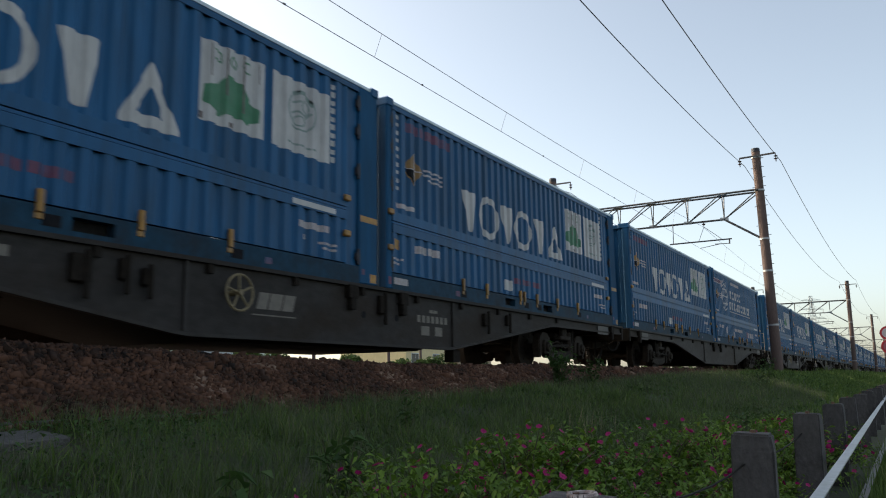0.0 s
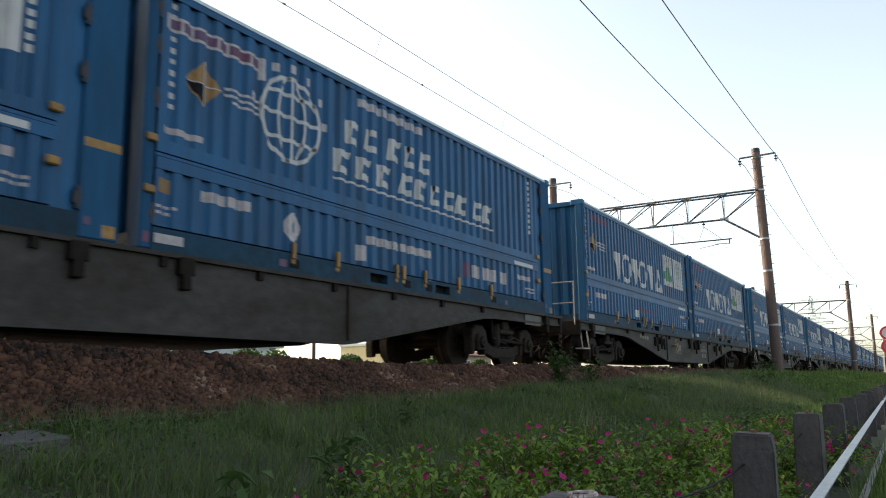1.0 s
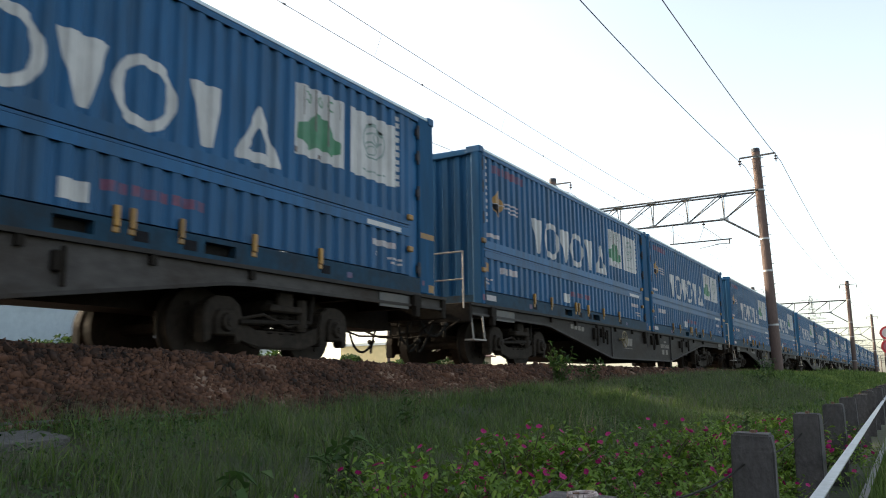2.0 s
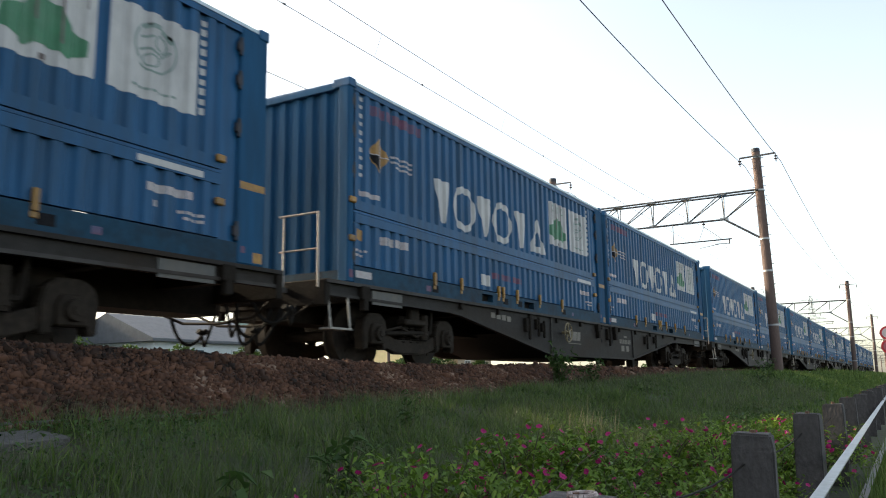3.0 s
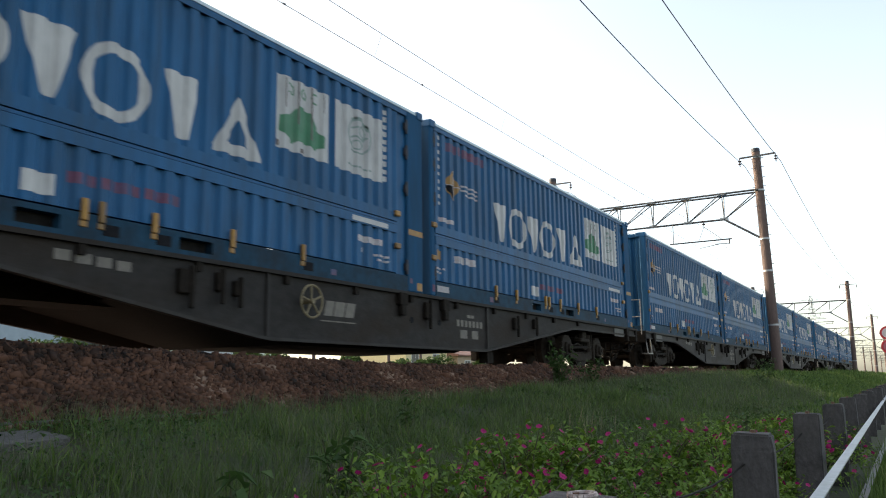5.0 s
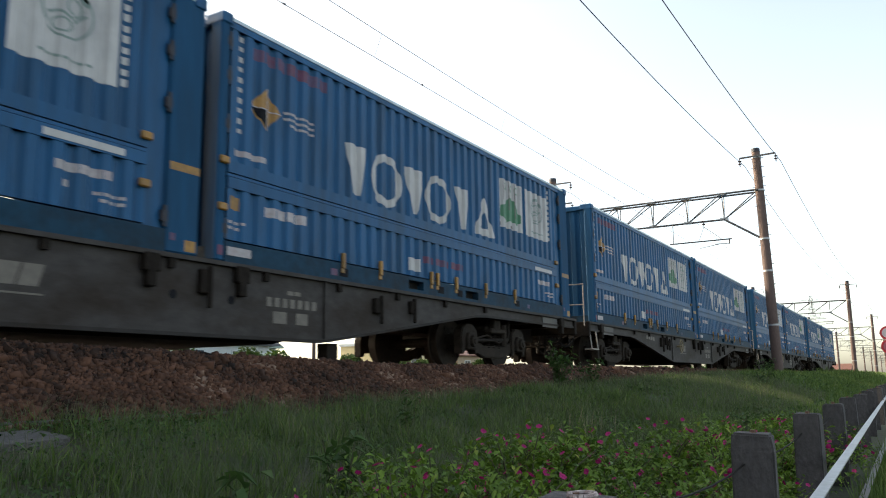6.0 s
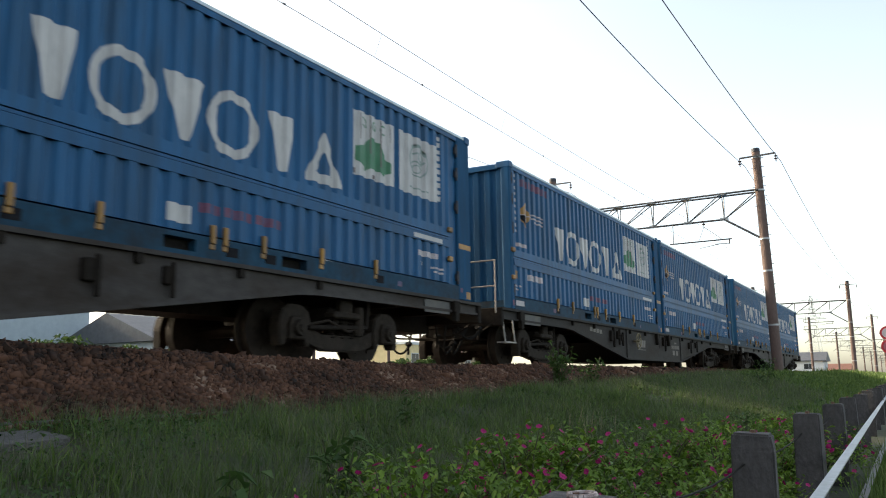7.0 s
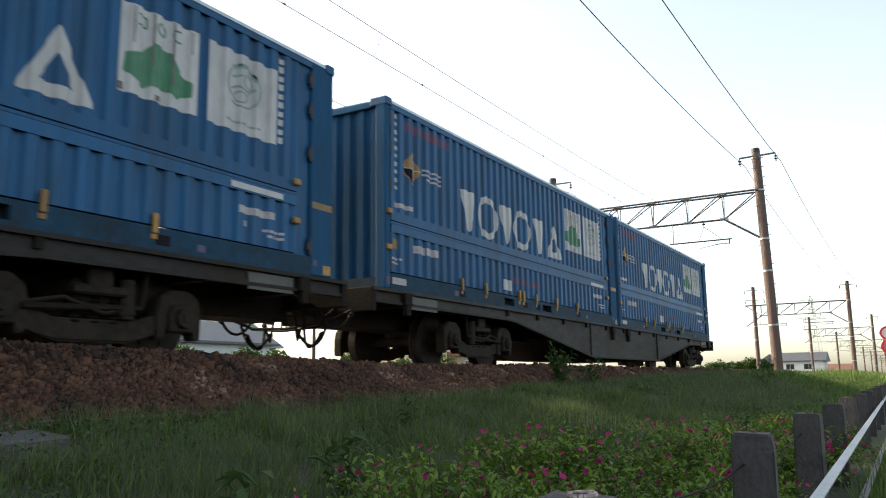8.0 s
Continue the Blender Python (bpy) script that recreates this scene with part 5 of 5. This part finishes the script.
def make_house(name, lx, ly, h, roof_h, wall, roof, windows, ridge_along_y=True, flat=False):
    """A house with walls, a pitched or flat roof with eaves, and framed windows on the sides that face the line."""
    hs = new(name)
    bm = bmesh.new()
    box(bm, -lx / 2, lx / 2, -ly / 2, ly / 2, -0.4, h)
    part("wall", bm, wall, hs)
    bm = bmesh.new()
    o = 0.5
    if flat:
        box(bm, -lx / 2 - 0.15, lx / 2 + 0.15, -ly / 2 - 0.15, ly / 2 + 0.15, h + 0.003, h + 0.3)
    elif ridge_along_y:
        prism_y(bm, [(-lx / 2 - o, h + 0.003), (lx / 2 + o, h + 0.003), (lx / 2 + o, h + 0.15), (0, h + roof_h), (-lx / 2 - o, h + 0.15)], -ly / 2 - o, ly / 2 + o)
    else:
        prism_x(bm, [(-ly / 2 - o, h + 0.003), (ly / 2 + o, h + 0.003), (ly / 2 + o, h + 0.15), (0, h + roof_h), (-ly / 2 - o, h + 0.15)], -lx / 2 - o, lx / 2 + o)
    part("roof", bm, roof, hs)
    for side, u, z, w, hh in windows:
        bm = bmesh.new()
        box(bm, -0.03, 0.03, -w / 2 - 0.07, w / 2 + 0.07, -hh / 2 - 0.07, hh / 2 + 0.07)
        m = pose(lx / 2 + 0.01, u, z) if side == "x" else pose(u, -ly / 2 - 0.01, z, 0, 0, -90)
        win = part("window", bm, PALEWALL, hs, place=m)
        bm = bmesh.new()
        box(bm, 0.028, 0.04, -w / 2, -0.02, -hh / 2, hh / 2)
        box(bm, 0.028, 0.04, 0.02, w / 2, -hh / 2, hh / 2)
        part("pane", bm, GLASS, win)
    return hs


def place_house(ob, label, x, y, turn=0):
    tagged(ob, label, "building")
    ob.matrix_basis = pose(x, y, float(land(x, y)), 0, 0, turn)


place_house(make_house("warehouse", 14, 26, 5.2, 1.0, GREYWALL, GREENROOF, [("x", -6, 3.2, 2, 1.2), ("x", 4, 3.2, 2, 1.2)], True), "blue-grey sheet-metal warehouse behind the hedge", -50.1, 18.0)
place_house(make_house("shed", 7, 9, 2.5, 1.7, PALEWALL, TILE, [("x", -1.5, 1.7, 1.0, 0.8), ("x", 2.0, 1.7, 1.4, 0.8)], True), "low pale-walled shed with a grey roof", -38.9, 34.0)
place_house(make_house("house", 9, 8, 3.1, 2.3, PALEWALL, GREENROOF, [("x", -2, 2.0, 1.4, 1.1), ("x", 2, 2.0, 1.4, 1.1)], False), "house with a grey-green sheet roof", -52.2, 48.7)
place_house(make_house("apartment_block", 9, 9, 4.1, 0, CREAM, PALEWALL, [("x", -2.6, 2.6, 1.4, 1.0), ("x", 2.0, 2.6, 1.4, 1.0)], True, True), "flat-roofed building with cream rendered walls", -52.8, 78.8)
place_house(make_house("house", 8, 9, 3.0, 1.2, stucco("tan_wall", (0.36, 0.27, 0.18)), BROWNROOF, [("x", -2, 1.9, 1.3, 1.0), ("x", 2, 1.9, 1.3, 1.0)], True), "small tan house with brown roof", -52.2, 90.3)
place_house(make_house("house", 7.5, 8, 2.2, 1.7, PALEWALL, TILE, [("y", -1.6, 1.3, 1.3, 0.9), ("y", 1.4, 1.3, 1.5, 0.9)], False), "white two-part house with dark tiled roof", -17.4, 158.0)
place_house(make_house("house", 3.2, 6, 2.2, 1.5, CREAM, TILE, [("y", 0, 1.4, 1.1, 0.9)], True), "narrow cream house beside the tracks", -22.8, 160.7)
place_house(make_house("house", 6, 7, 1.1, 1.4, stucco("dull_wall", (0.35, 0.33, 0.3)), BROWNROOF, [("y", -1, 0.7, 1, 0.6)], False), "far house with a brown tiled roof", -14.7, 187.9)


def make_pylon():
    """A lattice power pylon far off."""
    p = new("power_pylon")
    H, b = 38.0, 3.6
    for sx in (-1, 1):
        for sy in (-1, 1):
            bm = bmesh.new()
            rod(bm, (sx * b, sy * b, -1), (sx * 0.6, sy * 0.6, H), 0.16, 5, 0.09)
            part("leg", bm, PYLON, p)
    zs = [0, 6, 11.5, 16.5, 21, 25, 28.5, 31.5, 34, 36, H]
    wd = [b + (0.6 - b) * z / H for z in zs]
    for k in range(len(zs) - 1):
        for sy in (-1, 1):
            bm = bmesh.new()
            rod(bm, (-wd[k], sy * wd[k], zs[k]), (wd[k + 1], sy * wd[k + 1], zs[k + 1]), 0.07, 4)
            rod(bm, (wd[k], sy * wd[k], zs[k]), (-wd[k + 1], sy * wd[k + 1], zs[k + 1]), 0.07, 4)
            rod(bm, (-wd[k + 1], sy * wd[k + 1], zs[k + 1]), (wd[k + 1], sy * wd[k + 1], zs[k + 1]), 0.06, 4)
            part("lattice", bm, PYLON, p)
    for z, w in ((27, 6.5), (31.5, 5.5), (36, 4.5)):
        bm = bmesh.new()
        for s in (-1, 1):
            rod(bm, (0, 0, z + 0.9), (s * w, 0, z), 0.09, 4)
            rod(bm, (0, 0, z), (s * w, 0, z), 0.09, 4)
            rod(bm, (s * w, 0, z), (s * w, 0, z - 1.5), 0.10, 5)
        part("crossarm", bm, PYLON, p)
    return p


PYLON = mat("far_galvanised_lattice", (0.42, 0.45, 0.46), 0.6, 0.3, grain=2, vary=0.1)
pylon = tagged(make_pylon(), "tall grey lattice power pylon in the distance", "pylon")
pylon.matrix_basis = pose(-41.0, 428, 0.6, 0, 0, 20)


def make_sign():
    """Two round red-rimmed signs on one post by the fence."""
    s = new("road_sign")
    bm = bmesh.new()
    rod(bm, (0, 0, 0), (0, 0, 2.6), 0.03, 8)
    part("post", bm, GALV, s)
    for z in (2.27, 1.74):
        bm = bmesh.new()
        rod(bm, (0, -0.04, z), (0, -0.055, z), 0.27, 28)
        disc = part("disc", bm, SIGNRED, s, "round red sign disc")
        bm = bmesh.new()
        rod(bm, (0, -0.056, z), (0, -0.06, z), 0.19, 24)
        part("face", bm, SIGNWHITE if z > 2 else SIGNBLUE, disc)
    return s


SIGNRED = mat("red_sign_film", (0.55, 0.02, 0.03), 0.4, grain=6, vary=0.05)
SIGNWHITE = mat("white_sign_film", (0.6, 0.5, 0.5), 0.4, grain=6, vary=0.05)
SIGNBLUE = mat("faded_sign_film", (0.45, 0.12, 0.14), 0.4, grain=6, vary=0.05)
sign = tagged(make_sign(), "pair of round red signs on a steel post", "road sign")
sign.matrix_basis = pose(-0.80, 36, -0.86)


def make_stake():
    st = new("marker_stake")
    bm = bmesh.new()
    box(bm, -0.035, 0.035, -0.035, 0.035, -0.3, 0.95)
    soften(bm, 0.008)
    part("shaft", bm, PALEWALL, st)
    bm = bmesh.new()
    box(bm, -0.037, 0.037, -0.037, 0.037, 0.80, 0.952)
    part("painted_tip", bm, YELLOW, st, "orange painted tip")
    return st


stake = tagged(make_stake(), "white boundary stake with orange tip beyond the tracks", "stake")
stake.matrix_basis = pose(-14.5, 13.1, -0.40)
for x, y, h in ((-34.1, 50.1, 5.7), (-32.0, 38.8, 5.1), (-36.2, 58.0, 5.3), (-29.9, 86.8, 7.6)):
    up = new("utility_pole")
    bm = bmesh.new()
    rod(bm, (0, 0, -0.6), (0, 0, h), 0.13, 10, 0.09)
    part("shaft", bm, CONCRETE, up)
    bm = bmesh.new()
    box(bm, -0.7, 0.7, -0.04, 0.04, h - 0.4, h - 0.32)
    part("crossarm", bm, TRUSS, up)
    tagged(up, "thin concrete utility pole beyond the hedge", "utility pole", "utility poles beyond the tracks")
    up.matrix_basis = pose(x, y, float(land(x, y)))


# ---- what moves ----
TAIL = ((0.0, 207.84), (0.5, 195.41), (1.0, 183.34), (1.5, 170.39), (3.0, 133.20), (3.5, 120.93),
        (4.0, 108.42), (4.5, 96.02), (6.0, 58.50), (6.5, 45.97), (7.0, 33.39), (7.5, 20.82), (8.0, 8.97))
SLACK = {0: -0.35, 9: -0.35}


def motions():
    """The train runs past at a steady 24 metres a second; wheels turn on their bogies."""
    for n, wag in enumerate(WAGONS):
        rows = []
        for t, s in TAIL:
            y = s - n * PITCH + SLACK.get(n, 0.0)
            if n in TURNED:
                rows.append((t, pose(TRACK, y + 2 * LENGTH + GAP, 0, 0, 0, 180)))
            else:
                rows.append((t, pose(TRACK, y, 0)))
        walk(wag, rows)
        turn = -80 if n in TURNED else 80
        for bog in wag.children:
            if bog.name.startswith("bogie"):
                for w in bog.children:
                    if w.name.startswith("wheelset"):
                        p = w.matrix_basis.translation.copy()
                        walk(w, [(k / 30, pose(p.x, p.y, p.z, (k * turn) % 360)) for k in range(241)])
    for n, c, con in BOXES:
        walk(con, [(t, pose(TRACK, s - n * PITCH + SLACK.get(n, 0.0) + c * (LENGTH + GAP), DECK)) for t, s in TAIL])


motions()
